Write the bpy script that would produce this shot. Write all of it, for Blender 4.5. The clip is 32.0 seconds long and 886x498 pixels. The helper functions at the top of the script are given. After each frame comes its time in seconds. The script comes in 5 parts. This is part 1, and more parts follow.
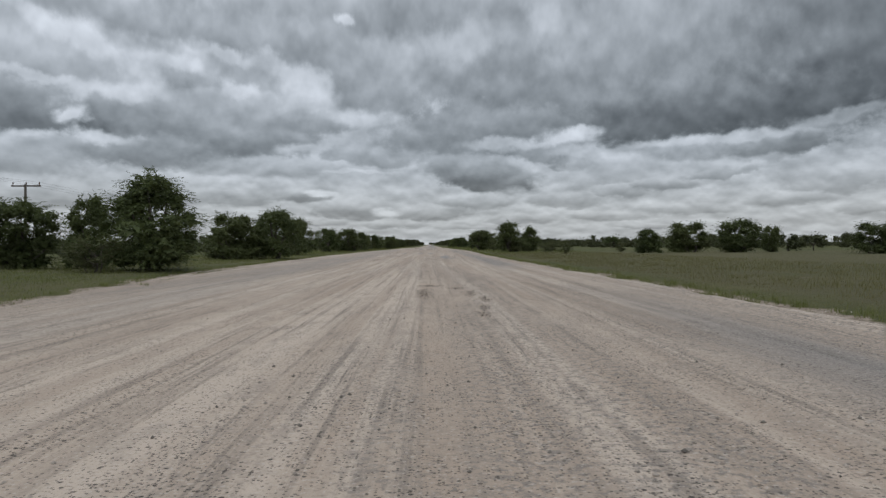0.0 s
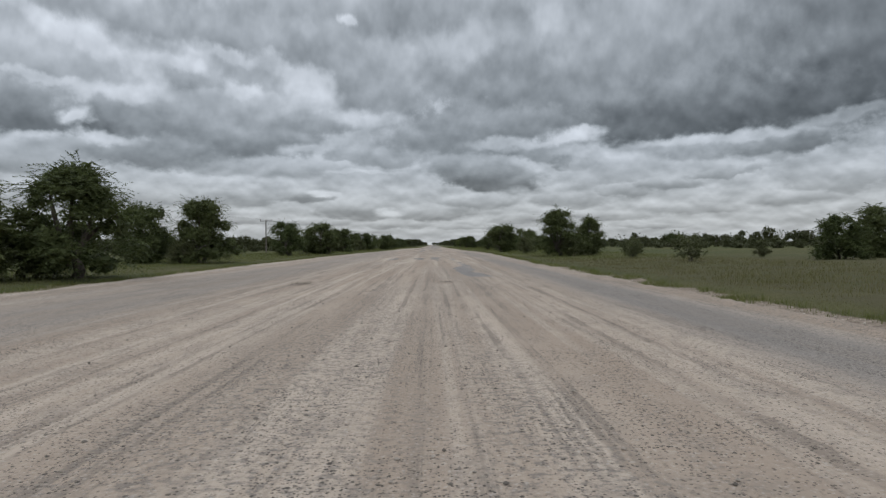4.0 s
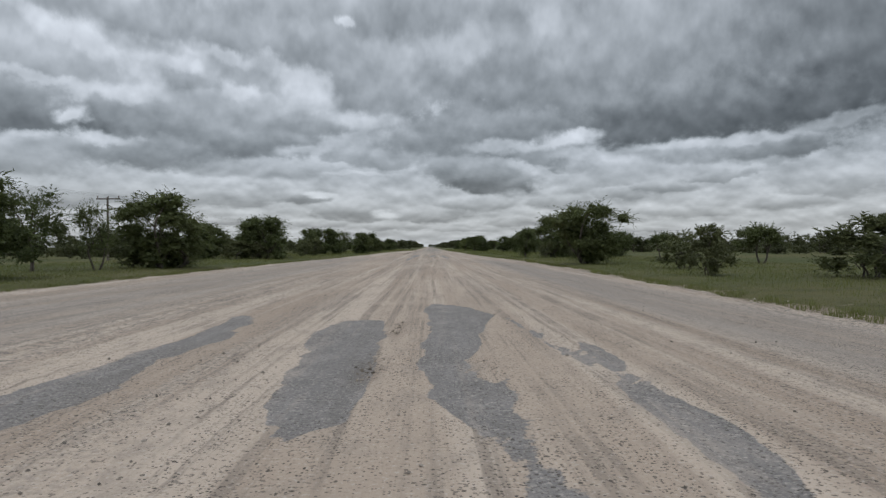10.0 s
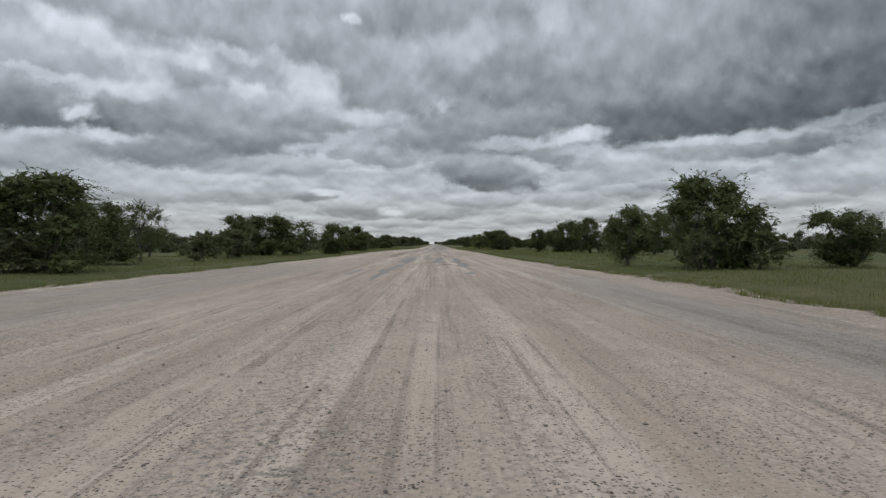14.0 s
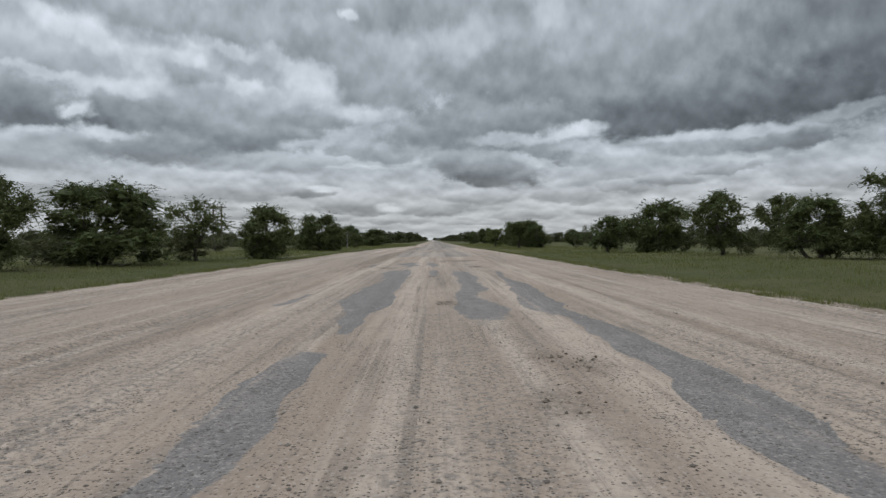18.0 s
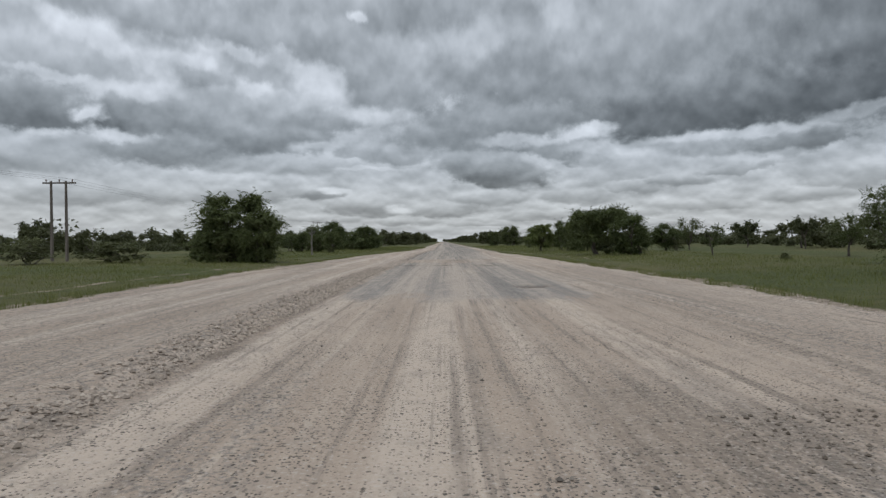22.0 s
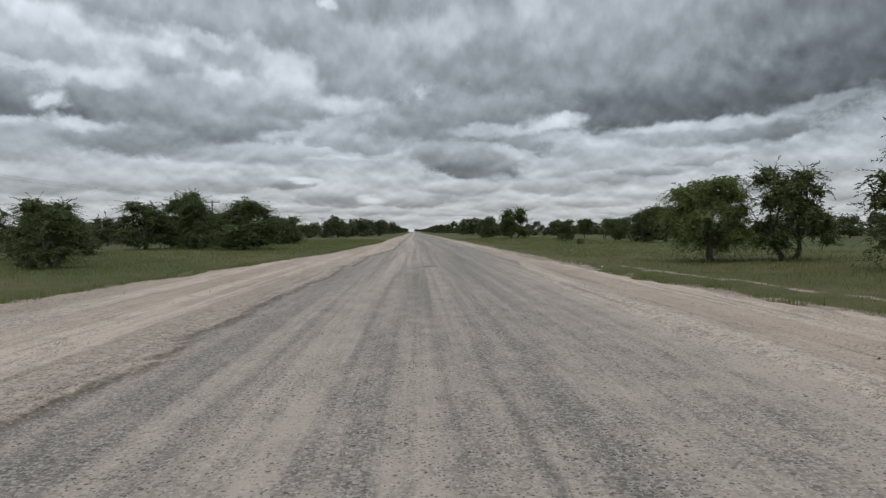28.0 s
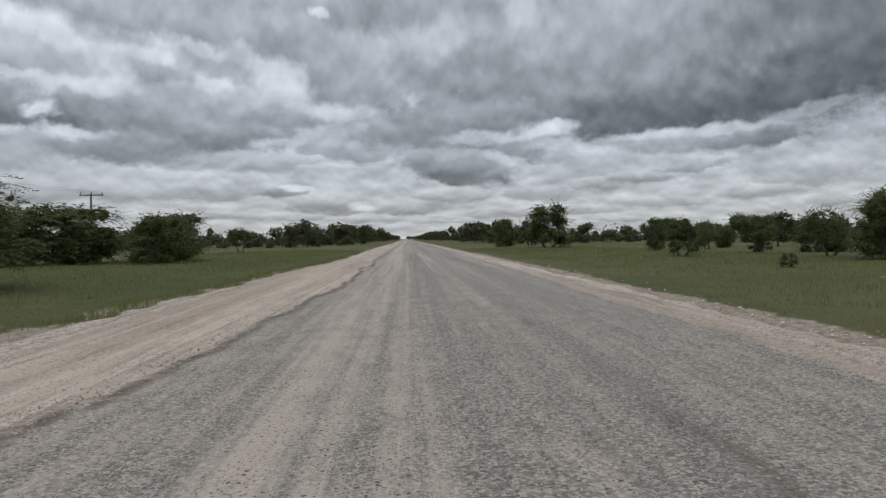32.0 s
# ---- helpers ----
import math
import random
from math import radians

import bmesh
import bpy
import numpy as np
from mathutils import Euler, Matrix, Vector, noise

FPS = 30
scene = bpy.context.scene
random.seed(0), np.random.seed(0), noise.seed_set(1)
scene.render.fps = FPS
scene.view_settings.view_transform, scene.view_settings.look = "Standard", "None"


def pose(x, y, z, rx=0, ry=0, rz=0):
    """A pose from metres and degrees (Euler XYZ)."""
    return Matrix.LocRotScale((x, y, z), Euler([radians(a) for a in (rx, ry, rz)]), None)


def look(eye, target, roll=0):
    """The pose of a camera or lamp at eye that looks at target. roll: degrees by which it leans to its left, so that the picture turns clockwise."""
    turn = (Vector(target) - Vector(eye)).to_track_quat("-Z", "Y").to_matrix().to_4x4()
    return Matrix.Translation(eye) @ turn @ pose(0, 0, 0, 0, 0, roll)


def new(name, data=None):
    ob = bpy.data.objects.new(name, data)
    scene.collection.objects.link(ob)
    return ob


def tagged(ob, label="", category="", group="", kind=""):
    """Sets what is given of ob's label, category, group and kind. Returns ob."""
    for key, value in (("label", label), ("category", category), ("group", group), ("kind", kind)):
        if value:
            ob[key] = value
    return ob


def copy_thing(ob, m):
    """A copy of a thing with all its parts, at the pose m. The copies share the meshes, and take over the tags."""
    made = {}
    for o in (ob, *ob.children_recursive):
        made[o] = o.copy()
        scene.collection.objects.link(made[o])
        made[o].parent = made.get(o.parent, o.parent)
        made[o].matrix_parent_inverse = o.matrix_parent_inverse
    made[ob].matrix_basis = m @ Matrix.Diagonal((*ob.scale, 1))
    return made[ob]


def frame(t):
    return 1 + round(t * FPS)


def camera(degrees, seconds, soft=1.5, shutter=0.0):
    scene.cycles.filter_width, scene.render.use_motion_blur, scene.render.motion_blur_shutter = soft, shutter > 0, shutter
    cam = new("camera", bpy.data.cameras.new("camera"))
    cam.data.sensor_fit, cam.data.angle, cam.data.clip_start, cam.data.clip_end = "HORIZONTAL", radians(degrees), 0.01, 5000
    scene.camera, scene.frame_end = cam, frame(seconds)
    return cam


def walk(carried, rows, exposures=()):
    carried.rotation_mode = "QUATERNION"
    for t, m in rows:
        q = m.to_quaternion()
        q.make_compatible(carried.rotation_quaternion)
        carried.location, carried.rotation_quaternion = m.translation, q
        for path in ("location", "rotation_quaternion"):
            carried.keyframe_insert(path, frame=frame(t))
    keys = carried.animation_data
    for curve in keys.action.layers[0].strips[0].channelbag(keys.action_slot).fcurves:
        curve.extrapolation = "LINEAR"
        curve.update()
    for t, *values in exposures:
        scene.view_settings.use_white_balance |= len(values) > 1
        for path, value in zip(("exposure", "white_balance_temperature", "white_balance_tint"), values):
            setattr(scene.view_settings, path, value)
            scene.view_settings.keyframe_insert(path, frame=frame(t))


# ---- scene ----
cam = camera(67.1, 32.0, soft=1.42)
walk(cam, [
    (0.0, pose(0.000, 0.000, 1.61, 89.612, 0.371, -1.160)),
    (0.5, pose(-0.001, 5.512, 1.61, 89.678, 0.339, -1.017)),
    (1.0, pose(0.001, 11.012, 1.61, 89.710, 0.366, -0.912)),
    (1.5, pose(-0.051, 16.361, 1.61, 89.721, 0.400, -0.739)),
    (2.0, pose(-0.052, 21.803, 1.61, 89.627, 0.431, -0.669)),
    (2.5, pose(-0.058, 27.296, 1.61, 89.667, 0.406, -0.781)),
    (3.0, pose(0.001, 32.809, 1.61, 89.530, 0.414, -0.887)),
    (3.5, pose(-0.037, 38.382, 1.61, 89.595, 0.437, -0.938)),
    (5.5, pose(-0.190, 58.760, 1.61, 89.632, 0.630, -0.566)),
    (6.0, pose(-0.162, 64.726, 1.61, 89.635, 0.548, -0.494)),
    (6.5, pose(-0.147, 70.556, 1.61, 89.568, 0.545, -0.466)),
    (7.0, pose(-0.260, 75.923, 1.61, 89.363, 0.553, -0.432)),
    (7.5, pose(-0.376, 81.481, 1.61, 89.227, 0.473, -0.478)),
    (8.0, pose(-0.434, 87.151, 1.61, 89.457, 0.444, -0.602)),
    (8.5, pose(-0.470, 92.929, 1.61, 89.528, 0.344, -0.730)),
    (9.0, pose(-0.374, 98.359, 1.61, 89.749, 0.202, -0.858)),
    (9.5, pose(-0.326, 104.060, 1.61, 89.791, 0.169, -0.975)),
    (10.0, pose(-0.298, 109.738, 1.61, 89.790, 0.143, -1.202)),
    (10.5, pose(-0.371, 115.457, 1.61, 89.729, 0.110, -1.343)),
    (11.0, pose(-0.241, 121.298, 1.61, 89.312, 0.166, -1.287)),
    (11.5, pose(-0.106, 127.313, 1.61, 89.255, 0.203, -1.317)),
    (12.0, pose(-0.117, 133.020, 1.61, 89.098, 0.199, -1.422)),
    (12.5, pose(-0.057, 138.913, 1.61, 89.176, 0.089, -1.403)),
    (13.0, pose(0.060, 144.939, 1.61, 89.316, -0.072, -1.245)),
    (13.5, pose(0.051, 150.894, 1.61, 89.515, 0.015, -0.910)),
    (14.0, pose(0.052, 156.992, 1.61, 89.571, 0.042, -0.687)),
    (14.5, pose(-0.003, 162.837, 1.61, 89.647, -0.014, -0.564)),
    (16.5, pose(-0.778, 183.186, 1.61, 89.514, 0.278, -0.489)),
    (17.0, pose(-0.809, 188.720, 1.61, 89.494, 0.275, -0.587)),
    (17.5, pose(-0.892, 194.674, 1.61, 89.256, 0.282, -0.761)),
    (18.0, pose(-0.846, 200.305, 1.61, 89.233, 0.354, -0.839)),
    (18.5, pose(-0.806, 205.872, 1.61, 89.311, 0.371, -0.749)),
    (19.0, pose(-0.865, 211.428, 1.61, 89.375, 0.493, -0.588)),
    (19.5, pose(-0.954, 216.998, 1.61, 89.329, 0.526, -0.499)),
    (20.0, pose(-0.953, 222.667, 1.61, 89.419, 0.524, -0.249)),
    (20.5, pose(-1.091, 228.315, 1.61, 89.438, 0.469, -0.078)),
    (21.0, pose(-1.216, 234.151, 1.61, 89.527, 0.465, 0.094)),
    (21.5, pose(-1.362, 240.111, 1.61, 89.393, 0.463, 0.118)),
    (22.0, pose(-1.473, 246.170, 1.61, 89.351, 0.507, -0.025)),
    (22.5, pose(-1.603, 252.222, 1.61, 89.228, 0.584, -0.171)),
    (23.0, pose(-1.663, 258.221, 1.61, 89.036, 0.634, -0.512)),
    (23.5, pose(-1.589, 264.159, 1.61, 88.880, 0.646, -0.901)),
    (24.0, pose(-1.472, 269.950, 1.61, 88.751, 0.646, -1.481)),
    (24.5, pose(-1.326, 275.611, 1.61, 88.567, 0.711, -2.107)),
    (25.0, pose(-1.202, 281.052, 1.61, 88.552, 0.722, -2.241)),
    (25.5, pose(-1.112, 286.324, 1.61, 88.283, 0.718, -1.975)),
    (27.5, pose(-1.094, 305.074, 1.61, 88.341, 0.501, -2.544)),
    (28.0, pose(-1.060, 309.384, 1.61, 88.483, 0.547, -2.441)),
    (28.5, pose(-1.066, 313.693, 1.61, 88.659, 0.532, -2.276)),
    (29.0, pose(-1.150, 318.108, 1.61, 88.755, 0.511, -2.001)),
    (29.5, pose(-1.195, 322.569, 1.61, 88.791, 0.574, -1.899)),
    (30.0, pose(-1.203, 327.143, 1.61, 88.833, 0.573, -1.950)),
    (30.5, pose(-1.148, 331.420, 1.61, 89.010, 0.633, -2.197)),
    (31.0, pose(-1.083, 336.418, 1.61, 89.138, 0.625, -2.535)),
    (31.5, pose(-0.941, 341.833, 1.61, 89.043, 0.774, -2.879)),
    (32.0, pose(-0.723, 347.395, 1.61, 89.083, 0.827, -3.101)),
], exposures=[(0.0, -0.12), (10.0, -0.09), (22.0, -0.05), (28.0, -0.01)])


# ---- helpers of this scene ----
def smooth(a, b, v):
    u = np.clip((v - a) / (b - a), 0, 1)
    return u * u * (3 - 2 * u)


def lattice(ix, iy, seed):
    h = np.sin(ix * 127.1 + iy * 311.7 + seed * 74.7) * 43758.5453
    return h - np.floor(h)


def vnoise(x, y, seed=0):
    """Smooth value noise, 0 to 1."""
    ix, iy = np.floor(x), np.floor(y)
    fx, fy = x - ix, y - iy
    fx, fy = fx * fx * (3 - 2 * fx), fy * fy * (3 - 2 * fy)
    a, b = lattice(ix, iy, seed), lattice(ix + 1, iy, seed)
    c, d = lattice(ix, iy + 1, seed), lattice(ix + 1, iy + 1, seed)
    return (a * (1 - fx) + b * fx) * (1 - fy) + (c * (1 - fx) + d * fx) * fy


def fbm(x, y, seed=0, octaves=4):
    out, amp, total = 0, 1.0, 0
    for k in range(octaves):
        out, total = out + amp * vnoise(x * 2 ** k, y * 2 ** k, seed + k), total + amp
        amp *= 0.5
    return out / total


def mesh_of(name, verts, faces, shade=False):
    """A mesh from arrays of corners and of faces with equal corner counts."""
    me = bpy.data.meshes.new(name)
    verts, faces = np.asarray(verts, np.float32), np.asarray(faces, np.int32)
    n, k = faces.shape
    me.vertices.add(len(verts))
    me.vertices.foreach_set("co", verts.ravel())
    me.loops.add(n * k)
    me.loops.foreach_set("vertex_index", faces.ravel())
    me.polygons.add(n)
    me.polygons.foreach_set("loop_start", np.arange(0, n * k, k, dtype=np.int32))
    me.polygons.foreach_set("loop_total", np.full(n, k, np.int32))
    me.polygons.foreach_set("use_smooth", np.full(n, shade))
    me.update(calc_edges=True)
    return me


def part(name, me, material, parent=None, label=""):
    """Links a mesh as one object, under its thing."""
    ob = new(name, me)
    if not me.materials:
        me.materials.append(material)
    ob.parent = parent
    return tagged(ob, label)


def tube(points, radii, sides=7):
    """Corners and four-cornered faces of a tapered, bent tube."""
    points = np.asarray(points, float)
    ang = np.linspace(0, 2 * np.pi, sides, endpoint=False)
    verts, faces = [], []
    for i, (p, r) in enumerate(zip(points, radii)):
        d = points[min(i + 1, len(points) - 1)] - points[max(i - 1, 0)]
        d /= np.linalg.norm(d) + 1e-9
        side = np.cross(d, (0.31, 0.95, 0.05))
        side /= np.linalg.norm(side) + 1e-9
        up = np.cross(d, side)
        verts += [p + r * (math.cos(a) * side + math.sin(a) * up) for a in ang]
    for i in range(len(points) - 1):
        for j in range(sides):
            k = (j + 1) % sides
            faces.append((i * sides + j, i * sides + k, (i + 1) * sides + k, (i + 1) * sides + j))
    faces.append((0, 1, 2, 3))
    return verts, faces


# ---- world, sun ----
world = bpy.data.worlds.new("world")
scene.world = world
world.use_nodes = True
wn, wl = world.node_tree.nodes, world.node_tree.links
wn.clear()


def wnode(kind, **sets):
    n = wn.new(kind)
    for k, v in sets.items():
        n.inputs[int(k[1:])].default_value = v
    return n


def wmath(op, a, b=None):
    n = wn.new("ShaderNodeMath")
    n.operation = op
    for i, v in enumerate((a, b)):
        if v is None:
            continue
        if isinstance(v, (int, float)):
            n.inputs[i].default_value = v
        else:
            wl.new(v, n.inputs[i])
    return n.outputs[0]


def wramp(v, a, b, c, d, kind="SMOOTHSTEP"):
    n = wn.new("ShaderNodeMapRange")
    n.interpolation_type = kind
    wl.new(v, n.inputs["Value"])
    for key, val in (("From Min", a), ("From Max", b), ("To Min", c), ("To Max", d)):
        n.inputs[key].default_value = val
    return n.outputs["Result"]


coords = wn.new("ShaderNodeTexCoord")
split = wn.new("ShaderNodeSeparateXYZ")
wl.new(coords.outputs["Generated"], split.inputs[0])
sx, sy, sz = split.outputs
azimuth = wmath("MULTIPLY", wmath("ARCTAN2", sx, sy), 57.2958)
elevation = wmath("MULTIPLY", wmath("ARCSINE", sz), 57.2958)
flat_join = wn.new("ShaderNodeCombineXYZ")
wl.new(azimuth, flat_join.inputs[0])
wl.new(elevation, flat_join.inputs[1])

# far clouds look flatter: the grain grows taller with the height over the horizon
reach = wmath("ADD", wmath("MAXIMUM", elevation, -1.0), 4.0)
grain_join = wn.new("ShaderNodeCombineXYZ")
wl.new(wmath("DIVIDE", azimuth, 8.0), grain_join.inputs[0])
wl.new(wmath("MULTIPLY", wmath("LOGARITHM", reach, 2.718), 1.8), grain_join.inputs[1])


def puffs(scale, detail, rough, shift=(0.0, 0.0, 0.0)):
    m = wn.new("ShaderNodeMapping")
    m.inputs["Location"].default_value = shift
    wl.new(grain_join.outputs[0], m.inputs["Vector"])
    t = wn.new("ShaderNodeTexNoise")
    t.inputs["Scale"].default_value, t.inputs["Detail"].default_value, t.inputs["Roughness"].default_value = scale, detail, rough
    wl.new(m.outputs[0], t.inputs["Vector"])
    return t.outputs


def pushed(vec, noise_colour, wide, high):
    """Cloud outlines moved by noise, further for nearer cloud."""
    c = wn.new("ShaderNodeVectorMath")
    c.operation = "SUBTRACT"
    wl.new(noise_colour, c.inputs[0])
    c.inputs[1].default_value = (0.5, 0.5, 0.5)
    s = wn.new("ShaderNodeVectorMath")
    s.operation = "SCALE"
    wl.new(c.outputs[0], s.inputs[0])
    wl.new(reach, s.inputs["Scale"])
    k = wn.new("ShaderNodeVectorMath")
    k.operation = "MULTIPLY_ADD"
    wl.new(s.outputs[0], k.inputs[0])
    k.inputs[1].default_value = (wide, high, 0)
    wl.new(vec, k.inputs[2])
    return k.outputs[0]


moved = pushed(flat_join.outputs[0], puffs(2.6, 2, 0.5, (1.7, 0.4, 0))["Color"], 0.22, 0.10)
moved = pushed(moved, puffs(7.0, 4, 0.55, (4.1, 2.4, 0))["Color"], 0.10, 0.075)
frayed = wmath("MULTIPLY", wmath("SUBTRACT", puffs(6.0, 6, 0.6, (9.3, 5.1, 0))["Fac"], 0.5), 1.0)

# grey level of the deck: mottled, each puff paler on its upper side
soft_puff, lifted = puffs(3.2, 3, 0.45)["Fac"], puffs(3.2, 3, 0.45, (0, 0.08, 0))["Fac"]
mottle_tone = wmath("ADD", wmath("MULTIPLY", wmath("SUBTRACT", soft_puff, lifted), 0.5), wmath("MULTIPLY", wmath("SUBTRACT", 0.5, soft_puff), 0.22))
tone = wmath("ADD", wramp(elevation, 0.5, 12.0, 0.725, 0.74), mottle_tone)


# the grey level is carried as the third number beside azimuth and elevation
carry_xy = wn.new("ShaderNodeSeparateXYZ")
wl.new(moved, carry_xy.inputs[0])
carry_join = wn.new("ShaderNodeCombineXYZ")
for i, v in enumerate((carry_xy.outputs[0], carry_xy.outputs[1], tone)):
    wl.new(v, carry_join.inputs[i])
carry = carry_join.outputs[0]


def body(az, el, wide, high, tilt, top, base, soft, amount):
    """One cloud, flatter below than above, shaded from its top to its base; or, with pale levels, thin bright cloud between others. In degrees and grey levels."""
    global carry
    m = wn.new("ShaderNodeMapping")
    m.vector_type = "TEXTURE"
    m.inputs["Location"].default_value = (az, el, 0)
    m.inputs["Rotation"].default_value = (0, 0, radians(tilt))
    m.inputs["Scale"].default_value = (wide, high, 1)
    wl.new(carry, m.inputs["Vector"])
    s = wn.new("ShaderNodeSeparateXYZ")
    wl.new(m.outputs[0], s.inputs[0])
    u, v, old = s.outputs
    low = wmath("MAXIMUM", v, wmath("MULTIPLY", v, -1.25))
    r = wmath("ADD", wmath("SQRT", wmath("ADD", wmath("MULTIPLY", u, u), wmath("MULTIPLY", low, low))), frayed)
    mask = wramp(r, 1.0 - soft, 1.0 + soft * 1.2, amount, 0.0)
    shade = wmath("ADD", wramp(v, -0.6, 0.9, base, top), wmath("MULTIPLY", mottle_tone, 0.75))
    step = wn.new("ShaderNodeCombineXYZ")
    wl.new(wmath("MULTIPLY", mask, wmath("SUBTRACT", shade, old)), step.inputs[2])
    total = wn.new("ShaderNodeVectorMath")
    total.operation = "ADD"
    wl.new(carry, total.inputs[0])
    wl.new(step.outputs[0], total.inputs[1])
    carry = total.outputs[0]


body(22.2, 16.9, 26.6, 10.18, 2, 0.71, 0.51, 0.16, 0.85)
body(30.0, 14.8, 12.0, 7.75, 4, 0.52, 0.38, 0.6, 0.8)
body(25.5, 11.4, 16.6, 3.68, 4, 0.49, 0.35, 0.4, 0.9)
body(14.8, 10.8, 15.0, 2.71, 2, 0.58, 0.42, 0.35, 0.85)
body(4.4, 9.3, 9.2, 2.04, 5, 0.66, 0.49, 0.3, 0.85)
body(13.8, 16.8, 11.9, 4.36, -8, 0.76, 0.65, 0.6, 0.7)
body(-3.3, 19.4, 15.9, 3.00, 3, 0.71, 0.57, 0.3, 0.85)
body(-10.0, 16.0, 9.9, 2.13, -6, 0.71, 0.58, 0.3, 0.8)
body(-23.9, 17.5, 6.9, 1.45, -10, 0.68, 0.58, 0.4, 0.7)
body(-29.6, 13.3, 5.5, 1.26, -6, 0.73, 0.63, 0.4, 0.7)
body(-19.6, 13.4, 2.7, 1.45, 0, 0.73, 0.58, 0.25, 0.8)
body(-14.1, 13.9, 3.2, 1.55, -10, 0.76, 0.63, 0.3, 0.7)
body(-5.2, 13.0, 3.7, 3.00, -20, 0.69, 0.56, 0.3, 0.8)
body(-0.4, 14.4, 5.3, 2.91, 10, 0.73, 0.63, 0.4, 0.6)
body(-31.5, 10.0, 3.9, 2.23, -3, 0.63, 0.42, 0.2, 0.95)
body(-24.9, 9.7, 3.2, 1.65, 0, 0.63, 0.42, 0.2, 0.95)
body(-17.2, 9.6, 8.4, 2.81, -3, 0.71, 0.51, 0.22, 0.9)
body(-21.8, 7.1, 5.4, 1.26, 0, 0.62, 0.47, 0.25, 0.85)
body(-13.2, 8.5, 3.7, 1.26, 0, 0.66, 0.52, 0.25, 0.8)
body(-27.4, 7.4, 2.5, 0.78, 0, 0.68, 0.56, 0.25, 0.8)
body(-31.0, 6.2, 4.3, 1.26, 0, 0.71, 0.58, 0.3, 0.8)
body(-9.2, 10.0, 2.9, 1.07, 5, 0.69, 0.56, 0.25, 0.8)
body(-7.1, 7.7, 2.4, 0.78, 0, 0.68, 0.56, 0.25, 0.7)
body(-3.7, 7.3, 3.2, 0.87, 0, 0.68, 0.56, 0.25, 0.75)
body(-14.1, 6.3, 5.9, 0.87, 0, 0.73, 0.60, 0.3, 0.7)
body(4.7, 5.8, 4.4, 1.65, -10, 0.66, 0.41, 0.18, 0.95)
body(1.6, 6.5, 2.4, 1.07, 0, 0.68, 0.56, 0.25, 0.8)
body(12.2, 6.5, 1.7, 0.48, 0, 0.53, 0.41, 0.25, 0.95)
body(9.5, 7.7, 2.6, 0.97, -12, 0.66, 0.51, 0.25, 0.85)
body(28.1, 7.1, 3.5, 1.02, 5, 0.61, 0.43, 0.2, 0.9)
body(29.8, 7.7, 1.5, 0.58, 10, 0.61, 0.48, 0.25, 0.8)
body(21.2, 7.4, 3.8, 1.07, 0, 0.74, 0.59, 0.25, 0.8)
body(14.8, 5.8, 4.1, 1.65, 0, 0.77, 0.63, 0.25, 0.8)
body(-6.1, 3.0, 3.7, 1.16, 0, 0.78, 0.56, 0.18, 0.9)
body(-10.8, 4.1, 2.4, 0.73, 0, 0.73, 0.53, 0.2, 0.9)
body(-15.8, 4.0, 3.2, 0.87, 0, 0.76, 0.58, 0.22, 0.85)
body(-21.8, 4.0, 5.0, 0.97, 0, 0.76, 0.60, 0.25, 0.8)
body(-28.8, 3.8, 4.1, 1.07, 0, 0.74, 0.59, 0.25, 0.8)
body(-0.2, 2.6, 3.5, 0.73, 0, 0.73, 0.56, 0.2, 0.9)
body(4.0, 3.6, 3.1, 0.82, 0, 0.77, 0.58, 0.2, 0.85)
body(11.4, 3.6, 3.1, 0.82, 0, 0.77, 0.58, 0.2, 0.85)
body(16.2, 4.4, 2.5, 0.68, 0, 0.77, 0.60, 0.2, 0.85)
body(19.7, 4.8, 2.6, 0.58, 0, 0.73, 0.57, 0.2, 0.85)
body(23.9, 5.6, 2.7, 0.48, 5, 0.73, 0.58, 0.2, 0.85)
body(31.6, 4.6, 3.5, 1.26, 0, 0.76, 0.59, 0.2, 0.85)
body(28.3, 3.3, 3.0, 0.68, 0, 0.76, 0.60, 0.2, 0.8)
body(7.9, 2.1, 3.1, 0.48, 0, 0.76, 0.59, 0.2, 0.85)
body(-3.2, 1.7, 3.1, 0.44, 0, 0.76, 0.59, 0.2, 0.85)
body(15.3, 2.3, 3.4, 0.48, 0, 0.76, 0.59, 0.2, 0.85)
body(-9.9, 1.9, 2.8, 0.39, 0, 0.76, 0.59, 0.2, 0.8)
body(21.9, 2.7, 3.5, 0.53, 0, 0.76, 0.60, 0.2, 0.8)
body(-15.8, 2.1, 2.7, 0.39, 0, 0.76, 0.59, 0.2, 0.8)
body(33.4, 2.4, 2.0, 0.48, 0, 0.74, 0.60, 0.2, 0.8)
body(3.1, 1.4, 2.4, 0.24, 0, 0.74, 0.60, 0.2, 0.8)
body(18.5, 1.4, 2.6, 0.24, 0, 0.74, 0.60, 0.2, 0.8)
body(-7.1, 1.1, 2.4, 0.24, 0, 0.76, 0.63, 0.2, 0.8)
body(-27.4, 15.4, 4.6, 0.87, -24, 0.86, 0.82, 0.5, 0.9)
body(-21.4, 14.4, 2.5, 0.68, -10, 0.86, 0.82, 0.5, 0.85)
body(-16.7, 15.2, 2.2, 0.58, -15, 0.85, 0.82, 0.5, 0.8)
body(-10.9, 13.4, 2.8, 1.07, -25, 0.85, 0.81, 0.5, 0.85)
body(-15.8, 12.3, 1.3, 0.68, 0, 0.86, 0.82, 0.5, 0.8)
